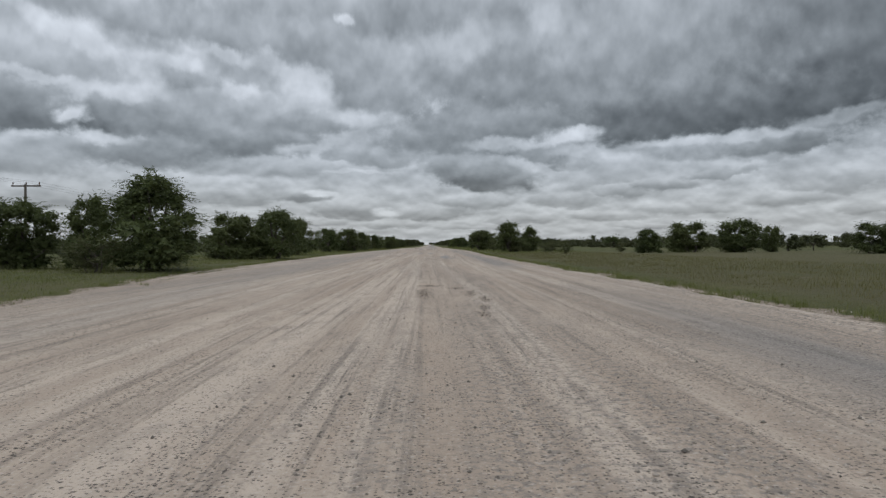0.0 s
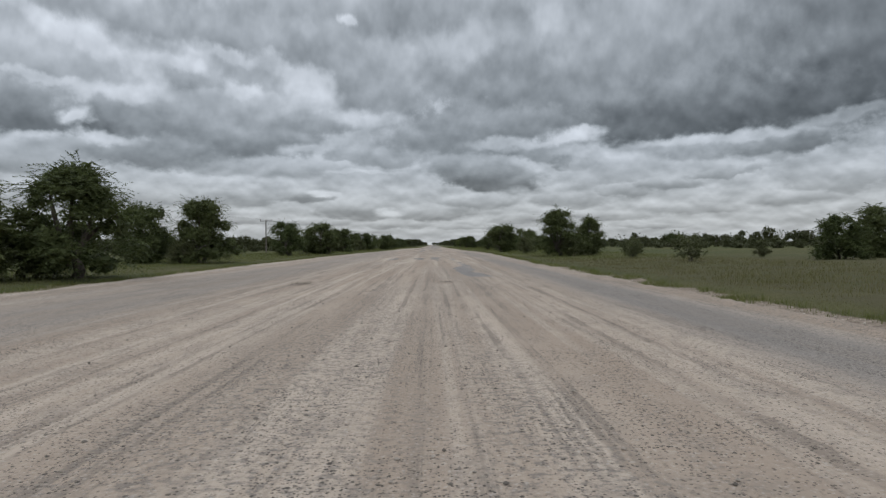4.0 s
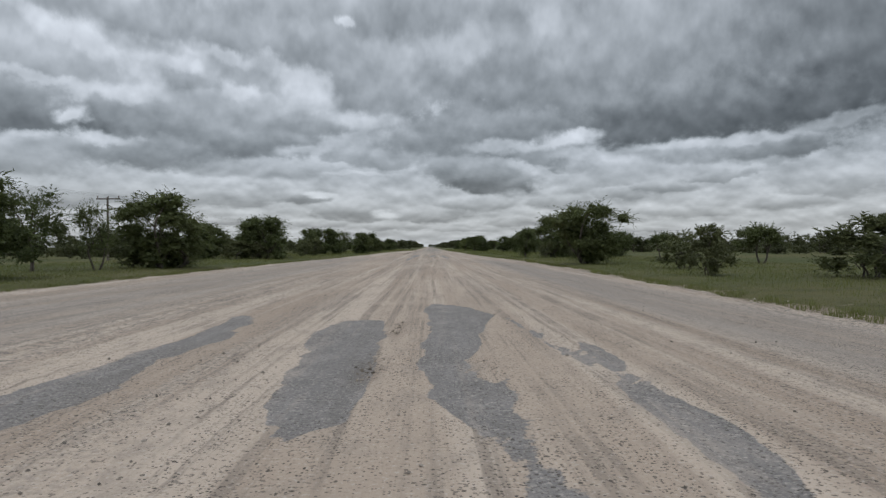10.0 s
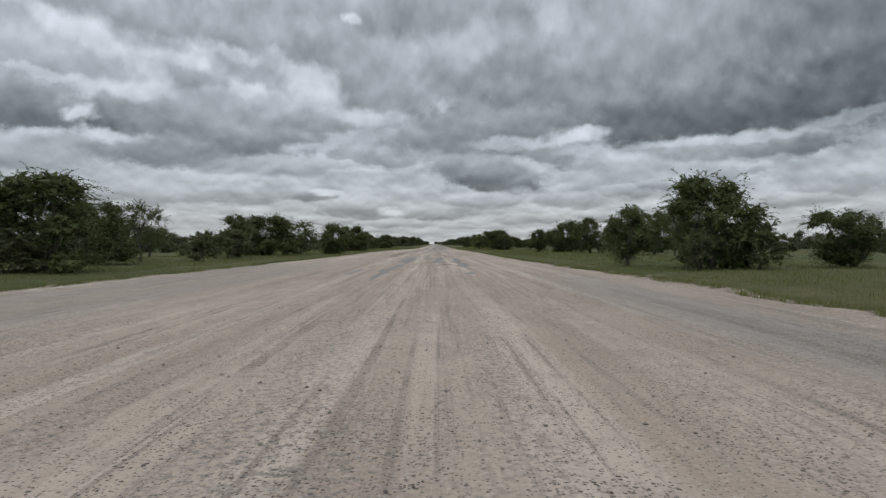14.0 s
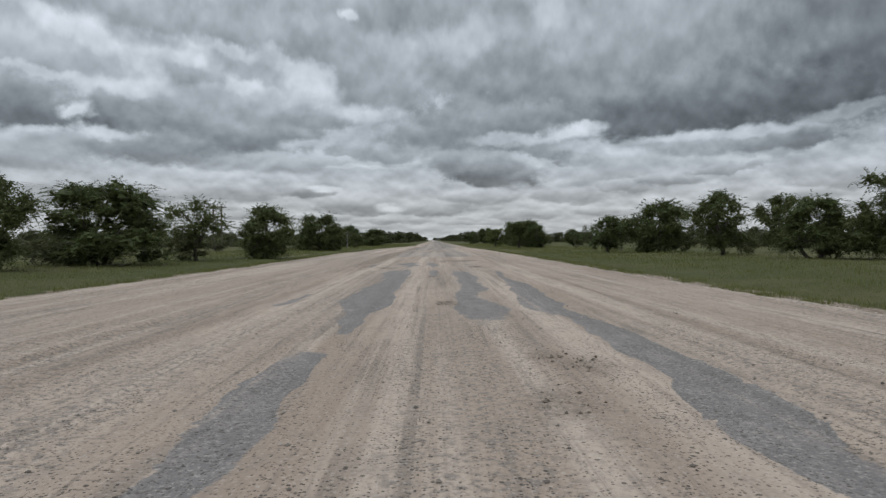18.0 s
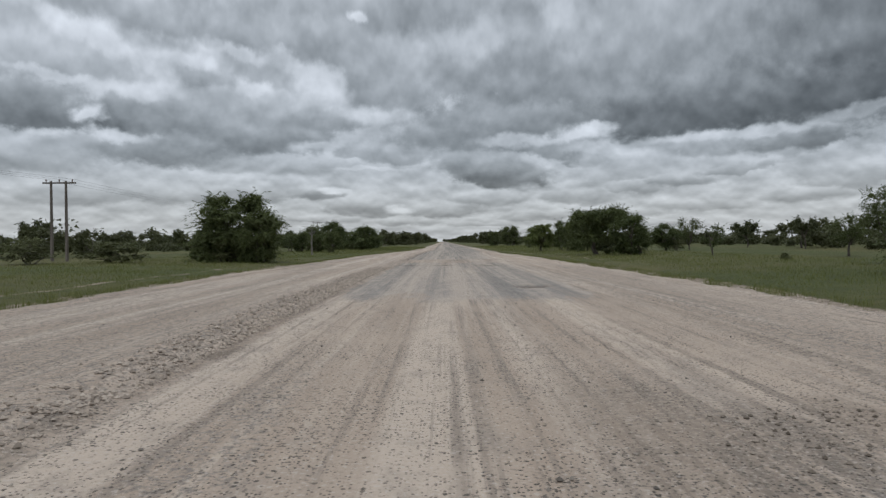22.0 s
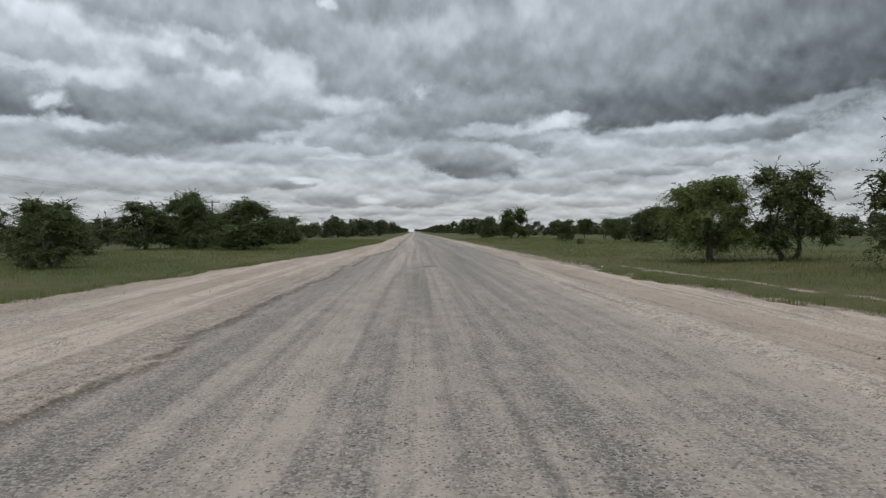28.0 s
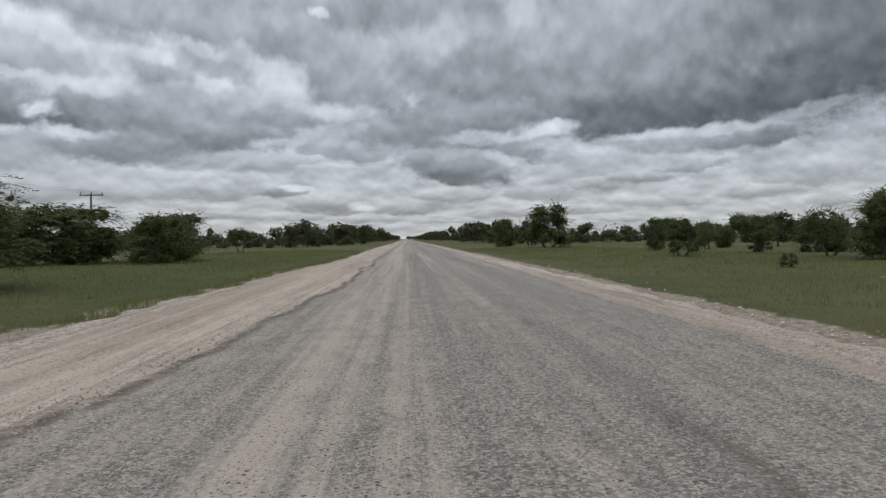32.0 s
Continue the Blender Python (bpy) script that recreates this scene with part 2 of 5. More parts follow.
body(-23.9, 11.7, 2.4, 0.68, 0, 0.83, 0.80, 0.5, 0.8)
body(-30.3, 12.6, 2.2, 0.39, -12, 0.85, 0.82, 0.5, 0.8)
body(-28.0, 9.7, 1.0, 0.58, 0, 0.88, 0.86, 0.5, 0.95)
body(-25.8, 8.2, 1.6, 0.44, 0, 0.85, 0.82, 0.5, 0.85)
body(-30.6, 8.1, 1.4, 0.29, 8, 0.82, 0.80, 0.5, 0.7)
body(-5.7, 10.6, 2.4, 0.68, 0, 0.84, 0.80, 0.5, 0.8)
body(11.7, 8.8, 2.1, 0.73, 0, 0.89, 0.86, 0.5, 0.9)
body(13.2, 9.3, 1.4, 0.48, 0, 0.86, 0.84, 0.5, 0.8)
body(-9.9, 8.2, 2.4, 0.44, 10, 0.83, 0.80, 0.5, 0.7)
body(-9.3, 4.3, 1.2, 0.34, -8, 0.89, 0.86, 0.5, 0.95)
body(-3.7, 2.7, 1.0, 0.39, 0, 0.88, 0.84, 0.5, 0.9)
body(3.2, 17.0, 2.9, 1.74, 20, 0.80, 0.75, 0.6, 0.7)
body(10.7, 17.4, 1.6, 2.42, 30, 0.80, 0.75, 0.6, 0.7)
body(-7.0, 18.4, 1.1, 0.58, 0, 0.85, 0.82, 0.5, 0.85)
body(32.3, 9.2, 3.1, 0.44, 10, 0.78, 0.75, 0.5, 0.6)
body(23.5, 8.1, 6.1, 0.44, 2, 0.83, 0.79, 0.5, 0.8)
body(6.4, 8.4, 2.9, 0.48, 0, 0.82, 0.79, 0.5, 0.7)
body(13.4, 7.6, 2.3, 0.48, 0, 0.83, 0.80, 0.5, 0.7)
body(25.6, 6.3, 4.7, 0.39, 0, 0.80, 0.78, 0.5, 0.6)
body(-6.1, 6.1, 2.9, 0.19, 0, 0.84, 0.82, 0.5, 0.6)
body(-19.3, 5.5, 6.9, 0.34, 0, 0.80, 0.78, 0.5, 0.6)
body(7.8, 4.3, 2.4, 0.39, 0, 0.80, 0.78, 0.5, 0.6)

carried_tone = wn.new("ShaderNodeSeparateXYZ")
wl.new(carry, carried_tone.inputs[0])
tone = carried_tone.outputs[2]

# brighter cloud overhead
level = wmath("MULTIPLY", wmath("POWER", wmath("MAXIMUM", tone, 0.05), 2.2), 1.06)
level = wmath("MULTIPLY", level, wramp(elevation, 14.0, 55.0, 1.0, 1.75))
tint = wn.new("ShaderNodeMix")
tint.data_type = "RGBA"
wl.new(wramp(level, 0.1, 0.7, 0.0, 1.0, "LINEAR"), tint.inputs["Factor"])
tint.inputs[6].default_value, tint.inputs[7].default_value = (0.885, 1.0, 1.10, 1), (0.925, 1.0, 1.105, 1)
low_tint = wn.new("ShaderNodeMix")
low_tint.data_type = "RGBA"
wl.new(wramp(elevation, 1.0, 8.0, 0.0, 1.0), low_tint.inputs["Factor"])
low_tint.inputs[6].default_value = (0.95, 1.0, 1.04, 1)
wl.new(tint.outputs[2], low_tint.inputs[7])
deck_colour = wn.new("ShaderNodeVectorMath")
deck_colour.operation = "SCALE"
wl.new(low_tint.outputs[2], deck_colour.inputs[0])
wl.new(level, deck_colour.inputs["Scale"])
clear_sky = wn.new("ShaderNodeTexSky")
clear_sky.sky_type, clear_sky.sun_disc = "NISHITA", False
clear_sky.sun_elevation, clear_sky.sun_rotation = radians(66), radians(200)
dim = wn.new("ShaderNodeVectorMath")
dim.operation = "SCALE"
wl.new(clear_sky.outputs[0], dim.inputs[0])
dim.inputs["Scale"].default_value = 0.08
cover = wn.new("ShaderNodeMix")
cover.data_type = "RGBA"
cover.inputs["Factor"].default_value = 0.94
wl.new(dim.outputs[0], cover.inputs[6])
wl.new(deck_colour.outputs[0], cover.inputs[7])
sky_light = wn.new("ShaderNodeBackground")
wl.new(cover.outputs[2], sky_light.inputs["Color"])
sky_light.inputs["Strength"].default_value = 1.0
sky_out = wn.new("ShaderNodeOutputWorld")
wl.new(sky_light.outputs[0], sky_out.inputs["Surface"])

sun_data = bpy.data.lights.new("sun", "SUN")
sun_data.energy, sun_data.angle, sun_data.color = 0.8, radians(25), (1.0, 0.97, 0.93)
sun = new("sun", sun_data)
sun.matrix_world = look((0, 0, 60), (8, 22, 0))


# ---- materials ----
def material(name, rough=0.9):
    m = bpy.data.materials.new(name)
    m.use_nodes = True
    b = m.node_tree.nodes["Principled BSDF"]
    b.inputs["Roughness"].default_value = rough
    b.inputs["Specular IOR Level"].default_value = 0.25
    return m, m.node_tree.nodes, m.node_tree.links, b


def noise_of(n, l, vec, scale, detail=4, rough=0.55, stretch=None):
    t = n.new("ShaderNodeTexNoise")
    t.inputs["Scale"].default_value, t.inputs["Detail"].default_value, t.inputs["Roughness"].default_value = scale, detail, rough
    if stretch:
        m = n.new("ShaderNodeMapping")
        m.inputs["Scale"].default_value = stretch
        l.new(vec, m.inputs["Vector"])
        vec = m.outputs[0]
    l.new(vec, t.inputs["Vector"])
    return t.outputs[0]


def ramp_of(n, l, value, a, b, lo=0.0, hi=1.0):
    t = n.new("ShaderNodeMapRange")
    t.interpolation_type = "SMOOTHSTEP"
    l.new(value, t.inputs["Value"])
    for key, v in (("From Min", a), ("From Max", b), ("To Min", lo), ("To Max", hi)):
        t.inputs[key].default_value = v
    return t.outputs["Result"]


def mix_of(n, l, f, a, b, kind="MIX"):
    t = n.new("ShaderNodeMix")
    t.data_type, t.blend_type = "RGBA", kind
    for sock, v in ((t.inputs["Factor"], f), (t.inputs[6], a), (t.inputs[7], b)):
        if isinstance(v, (int, float)):
            sock.default_value = v
        elif isinstance(v, tuple):
            sock.default_value = (*v, 1)
        else:
            l.new(v, sock)
    return t.outputs[2]


def math_of(n, l, op, a, b):
    t = n.new("ShaderNodeMath")
    t.operation = op
    for i, v in enumerate((a, b)):
        if isinstance(v, (int, float)):
            t.inputs[i].default_value = v
        else:
            l.new(v, t.inputs[i])
    return t.outputs[0]


def voronoi_of(n, l, vec, scale):
    """A random number for each cell, and the distance from its middle in cells."""
    t = n.new("ShaderNodeTexVoronoi")
    t.inputs["Scale"].default_value = scale
    l.new(vec, t.inputs["Vector"])
    c = n.new("ShaderNodeSeparateColor")
    l.new(t.outputs["Color"], c.inputs[0])
    return c.outputs[0], t.outputs["Distance"]


def attribute_of(n, name):
    t = n.new("ShaderNodeAttribute")
    t.attribute_name = name
    return t.outputs["Fac"]


def bump_of(n, l, b, height, strength, distance):
    t = n.new("ShaderNodeBump")
    t.inputs["Strength"].default_value, t.inputs["Distance"].default_value = strength, distance
    l.new(height, t.inputs["Height"])
    l.new(t.outputs[0], b.inputs["Normal"])


# worn gravel over old asphalt
road_mat, n, l, b = material("gravel_road", 0.92)
p = n.new("ShaderNodeTexCoord").outputs["Object"]
broad = noise_of(n, l, p, 0.35, 5, 0.6, (1, 0.16, 1))
lane = noise_of(n, l, p, 1.0, 8, 0.62, (1.0, 0.014, 1))
lane_fine = noise_of(n, l, p, 1.0, 6, 0.62, (5.0, 0.05, 1))
mottle = noise_of(n, l, p, 2.2, 6, 0.65, (1, 0.5, 1))
grit = noise_of(n, l, p, 28.0, 4, 0.7)
grit_big = noise_of(n, l, p, 9.0, 5, 0.7)
dirt = mix_of(n, l, ramp_of(n, l, broad, 0.3, 0.7), (0.358, 0.283, 0.22), (0.455, 0.372, 0.297))
dirt = mix_of(n, l, ramp_of(n, l, lane, 0.45, 0.6, 0.0, 0.85), dirt, (0.53, 0.444, 0.363))
cluster = noise_of(n, l, p, 1.3, 4, 0.6, (1, 0.3, 1))
dirt = mix_of(n, l, math_of(n, l, "MULTIPLY", ramp_of(n, l, lane_fine, 0.5, 0.62, 0.0, 0.9), ramp_of(n, l, cluster, 0.36, 0.58, 0.3, 1.0)), dirt, (0.266, 0.221, 0.18))
dirt = mix_of(n, l, ramp_of(n, l, mottle, 0.48, 0.68, 0.0, 0.55), dirt, (0.316, 0.265, 0.218))
loose = attribute_of(n, "loose")
dirt = mix_of(n, l, math_of(n, l, "MULTIPLY", loose, ramp_of(n, l, grit_big, 0.46, 0.62)), dirt, (0.225, 0.198, 0.172))
shoulder = attribute_of(n, "shoulder")
dirt = mix_of(n, l, math_of(n, l, "MULTIPLY", shoulder, ramp_of(n, l, lane, 0.3, 0.6, 0.35, 0.95)), dirt, (0.225, 0.207, 0.19))
tar = mix_of(n, l, ramp_of(n, l, mottle, 0.3, 0.7), (0.166, 0.156, 0.152), (0.23, 0.217, 0.21))
dust = attribute_of(n, "dust")
tar = mix_of(n, l, math_of(n, l, "MULTIPLY", ramp_of(n, l, grit, 0.48, 0.6), math_of(n, l, "ADD", math_of(n, l, "MULTIPLY", dust, 0.9), 0.22)), tar, (0.38, 0.35, 0.305))
chip = voronoi_of(n, l, p, 34.0)
worn = attribute_of(n, "worn")
tar = mix_of(n, l, math_of(n, l, "MULTIPLY", worn, 0.8), tar, (0.185, 0.16, 0.128))
tar = mix_of(n, l, math_of(n, l, "MULTIPLY", worn, ramp_of(n, l, chip[0], 0.5, 0.85, 0.0, 0.85)), tar, (0.40, 0.365, 0.315))
tar = mix_of(n, l, math_of(n, l, "MULTIPLY", worn, ramp_of(n, l, chip[0], 0.34, 0.1, 0.0, 0.75)), tar, (0.07, 0.063, 0.054))
tar = mix_of(n, l, ramp_of(n, l, lane, 0.5, 0.36, 0.0, 0.4), tar, (0.15, 0.138, 0.122))
streak = math_of(n, l, "ADD", math_of(n, l, "MULTIPLY", lane, 0.7), math_of(n, l, "ADD", math_of(n, l, "MULTIPLY", lane_fine, 0.4), math_of(n, l, "MULTIPLY", mottle, 0.4)))
dust_amount = ramp_of(n, l, math_of(n, l, "ADD", dust, math_of(n, l, "MULTIPLY", math_of(n, l, "SUBTRACT", streak, 0.75), 2.6)), 0.2, 0.95, 0.0, 0.92)
tar = mix_of(n, l, dust_amount, tar, (0.43, 0.36, 0.296))
edge = math_of(n, l, "ADD", attribute_of(n, "asphalt"), math_of(n, l, "MULTIPLY", math_of(n, l, "SUBTRACT", math_of(n, l, "ADD", math_of(n, l, "MULTIPLY", grit_big, 0.5), math_of(n, l, "MULTIPLY", mottle, 0.5)), 0.5), 0.9))
mask = ramp_of(n, l, edge, 0.46, 0.56)
colour = mix_of(n, l, mask, dirt, tar)
# brown earth of pits and damp, plus shadow lines painted along edges and ruts
soil_and_shade = attribute_of(n, "soil_and_shade")
colour = mix_of(n, l, math_of(n, l, "MULTIPLY", soil_and_shade, ramp_of(n, l, grit_big, 0.3, 0.55, 0.45, 1.0)), colour, (0.105, 0.083, 0.062))
speck = noise_of(n, l, p, 24.0, 3, 0.6)
amount = math_of(n, l, "MULTIPLY", ramp_of(n, l, speck, 0.57, 0.63), ramp_of(n, l, cluster, 0.42, 0.6, 0.25, 0.9))
colour = mix_of(n, l, amount, colour, (0.12, 0.105, 0.09))
colour = mix_of(n, l, ramp_of(n, l, speck, 0.34, 0.43, 0.45, 0.0), colour, (0.54, 0.485, 0.43))
# single pebbles pressed into the surface
for scale, share, radius in ((34.0, 0.78, 0.45), (15.0, 0.86, 0.33)):
    cell, middle = voronoi_of(n, l, p, scale)
    pebble = math_of(n, l, "MULTIPLY", ramp_of(n, l, cell, share, share + 0.02), ramp_of(n, l, middle, radius, radius * 0.7))
    colour = mix_of(n, l, math_of(n, l, "MULTIPLY", pebble, ramp_of(n, l, cluster, 0.35, 0.6, 0.65, 1.0)), colour, (0.075, 0.064, 0.054))
l.new(colour, b.inputs["Base Color"])
l.new(ramp_of(n, l, mask, 0, 1, 0.95, 0.75), b.inputs["Roughness"])
relief = math_of(n, l, "ADD", math_of(n, l, "MULTIPLY", grit, 0.35), math_of(n, l, "ADD", math_of(n, l, "MULTIPLY", grit_big, 0.7), math_of(n, l, "MULTIPLY", lane_fine, 0.6)))
bump_of(n, l, b, relief, 0.9, 0.06)

# grassland soil
ground_mat, n, l, b = material("grassland", 0.95)
p = n.new("ShaderNodeTexCoord").outputs["Object"]
wide = noise_of(n, l, p, 0.045, 5, 0.6)
clump = noise_of(n, l, p, 0.8, 6, 0.65)
tuft = noise_of(n, l, p, 6.0, 5, 0.7)
grassy = mix_of(n, l, ramp_of(n, l, wide, 0.38, 0.62), (0.062, 0.074, 0.021), (0.105, 0.098, 0.038))
grassy = mix_of(n, l, ramp_of(n, l, clump, 0.42, 0.66, 0, 0.6), grassy, (0.045, 0.056, 0.016))
grassy = mix_of(n, l, ramp_of(n, l, tuft, 0.5, 0.7, 0, 0.6), grassy, (0.12, 0.113, 0.056))
sand = attribute_of(n, "sand")
grassy = mix_of(n, l, math_of(n, l, "MULTIPLY", attribute_of(n, "straw"), ramp_of(n, l, clump, 0.35, 0.65, 0.5, 1.0)), grassy, (0.088, 0.079, 0.038))
bare = mix_of(n, l, ramp_of(n, l, tuft, 0.35, 0.65), (0.19, 0.148, 0.112), (0.37, 0.31, 0.25))
grassy = mix_of(n, l, ramp_of(n, l, math_of(n, l, "ADD", sand, math_of(n, l, "MULTIPLY", math_of(n, l, "SUBTRACT", clump, 0.5), 1.1)), 0.4, 0.6), grassy, bare)
l.new(grassy, b.inputs["Base Color"])
bump_of(n, l, b, math_of(n, l, "ADD", tuft, clump), 0.8, 0.15)


def leaf_material(name, dark, light, third, through_colour, through_share=0.33):
    m, n, l, b = material(name, 0.6)
    g = n.new("ShaderNodeNewGeometry")
    o = n.new("ShaderNodeObjectInfo")
    c = mix_of(n, l, g.outputs["Random Per Island"], dark, light)
    c = mix_of(n, l, ramp_of(n, l, o.outputs["Random"], 0.0, 1.0, 0.0, 0.55), c, third)
    p = n.new("ShaderNodeTexCoord").outputs["Object"]
    c = mix_of(n, l, ramp_of(n, l, noise_of(n, l, p, 1.6, 3, 0.6), 0.42, 0.66, 0.0, 0.5), c, tuple(1.1 * v for v in light))
    l.new(c, b.inputs["Base Color"])
    t = n.new("ShaderNodeBsdfTranslucent")
    l.new(mix_of(n, l, 0.5, c, through_colour), t.inputs["Color"])
    s = n.new("ShaderNodeMixShader")
    s.inputs[0].default_value = through_share
    l.new(b.outputs[0], s.inputs[1])
    l.new(t.outputs[0], s.inputs[2])
    l.new(s.outputs[0], n["Material Output"].inputs["Surface"])
    return m


leaf_mat = leaf_material("thorn_tree_leaves", (0.03, 0.042, 0.016), (0.102, 0.127, 0.045), (0.1, 0.11, 0.043), (0.125, 0.15, 0.046), 0.25)
fresh_mat = leaf_material("fresh_leaves", (0.05, 0.07, 0.02), (0.15, 0.185, 0.06), (0.135, 0.15, 0.055), (0.18, 0.22, 0.065), 0.33)
bush_mat = leaf_material("bush_leaves", (0.046, 0.058, 0.023), (0.125, 0.138, 0.058), (0.11, 0.11, 0.058), (0.13, 0.145, 0.055), 0.28)
far_mat = leaf_material("far_leaves", (0.034, 0.044, 0.019), (0.08, 0.092, 0.04), (0.08, 0.08, 0.038), (0.09, 0.1, 0.035), 0.25)
grass_mat = leaf_material("grass_blades", (0.095, 0.122, 0.032), (0.2, 0.205, 0.078), (0.135, 0.15, 0.048), (0.18, 0.2, 0.06), 0.45)

straw_mat = leaf_material("straw_blades", (0.105, 0.108, 0.04), (0.2, 0.185, 0.08), (0.15, 0.138, 0.06), (0.18, 0.17, 0.066), 0.45)

bark_mat, n, l, b = material("bark", 0.95)
p = n.new("ShaderNodeTexCoord").outputs["Object"]
ridges = noise_of(n, l, p, 9.0, 5, 0.65, (1, 1, 0.22))
l.new(mix_of(n, l, ramp_of(n, l, ridges, 0.35, 0.65), (0.05, 0.042, 0.035), (0.14, 0.12, 0.10)), b.inputs["Base Color"])
bump_of(n, l, b, ridges, 0.9, 0.03)

dead_mat, n, l, b = material("dead_wood", 0.9)
p = n.new("ShaderNodeTexCoord").outputs["Object"]
ridges = noise_of(n, l, p, 12.0, 5, 0.65, (1, 1, 0.2))
l.new(mix_of(n, l, ramp_of(n, l, ridges, 0.35, 0.65), (0.13, 0.115, 0.10), (0.26, 0.24, 0.215)), b.inputs["Base Color"])

pole_mat, n, l, b = material("weathered_pole_wood", 0.85)
p = n.new("ShaderNodeTexCoord").outputs["Object"]
grain = noise_of(n, l, p, 14.0, 5, 0.6, (1, 1, 0.05))
l.new(mix_of(n, l, ramp_of(n, l, grain, 0.3, 0.7), (0.09, 0.075, 0.062), (0.17, 0.15, 0.13)), b.inputs["Base Color"])

stone_mat, n, l, b = material("road_stone", 0.9)
g = n.new("ShaderNodeNewGeometry")
l.new(mix_of(n, l, g.outputs["Random Per Island"], (0.10, 0.088, 0.076), (0.40, 0.35, 0.30)), b.inputs["Base Color"])
rubble_mat, n, l, b = material("pale_calcrete", 0.9)
g = n.new("ShaderNodeNewGeometry")
l.new(mix_of(n, l, g.outputs["Random Per Island"], (0.40, 0.35, 0.29), (0.66, 0.61, 0.54)), b.inputs["Base Color"])
clod_mat, n, l, b = material("dry_clods", 0.95)
g = n.new("ShaderNodeNewGeometry")
l.new(mix_of(n, l, g.outputs["Random Per Island"], (0.2, 0.166, 0.135), (0.46, 0.395, 0.33)), b.inputs["Base Color"])
pit_mat, n, l, b = material("pit_clods", 0.95)
g = n.new("ShaderNodeNewGeometry")
l.new(mix_of(n, l, g.outputs["Random Per Island"], (0.085, 0.068, 0.052), (0.33, 0.28, 0.23)), b.inputs["Base Color"])
glass_mat, n, l, b = material("brown_porcelain", 0.25)
b.inputs["Base Color"].default_value = (0.12, 0.06, 0.035, 1)
wire_mat, n, l, b = material("aluminium_wire", 0.45)
b.inputs["Base Color"].default_value, b.inputs["Metallic"].default_value = (0.3, 0.3, 0.31, 1), 0.9


# ---- road and ground ----
def left_edge(y):
    base = np.interp(y, [-40, 19, 42, 90, 140, 172, 228, 282, 325, 340, 358, 400, 3000], [-12, -12, -14.6, -15.4, -15.4, -14.8, -12.8, -12.4, -10.7, -9.3, -7.6, -6.1, -6.1])
    return base + 0.9 * (fbm(y * 0.35, y * 0 + 3.3, 11) - 0.5) + 0.35 * (vnoise(y * 1.7, y * 0, 12) - 0.5)


def right_edge(y):
    base = np.interp(y, [-40, 20, 62, 95, 125, 160, 182, 225, 285, 320, 331, 345, 372, 3000], [8.9, 8.9, 8.4, 8.4, 9.1, 10.1, 10.0, 8.3, 8.1, 7.1, 6.3, 5.7, 5.9, 6.0])
    return base + 0.7 * (fbm(y * 0.4, y * 0 + 8.1, 21) - 0.5) + 0.3 * (vnoise(y * 1.9, y * 0, 22) - 0.5)


def strip(x, y, y0, y1, xa, xb, xc, xd, fade=2.0, soft=0.35):
    """1 inside a strip whose sides run from xa, xb at y0 to xc, xd at y1."""
    u = np.clip((y - y0) / (y1 - y0), 0, 1)
    a, c = xa + (xc - xa) * u, xb + (xd - xb) * u
    along = np.minimum(smooth(y0 - fade, y0 + fade, y), smooth(y1 + fade, y1 - fade, y))
    return along * np.minimum(smooth(a - soft, a + soft, x), smooth(c + soft, c - soft, x))


def asphalt_left(y):
    return np.interp(y, [286, 320, 350, 365, 372, 2000], [-4.5, -4.5, -3.95, -3.5, -3.1, -3.1]) + 0.9 * (fbm(y * 0.25, y * 0, 36) - 0.5) + 0.2 * (fbm(y * 1.6, y * 0, 39) - 0.5)


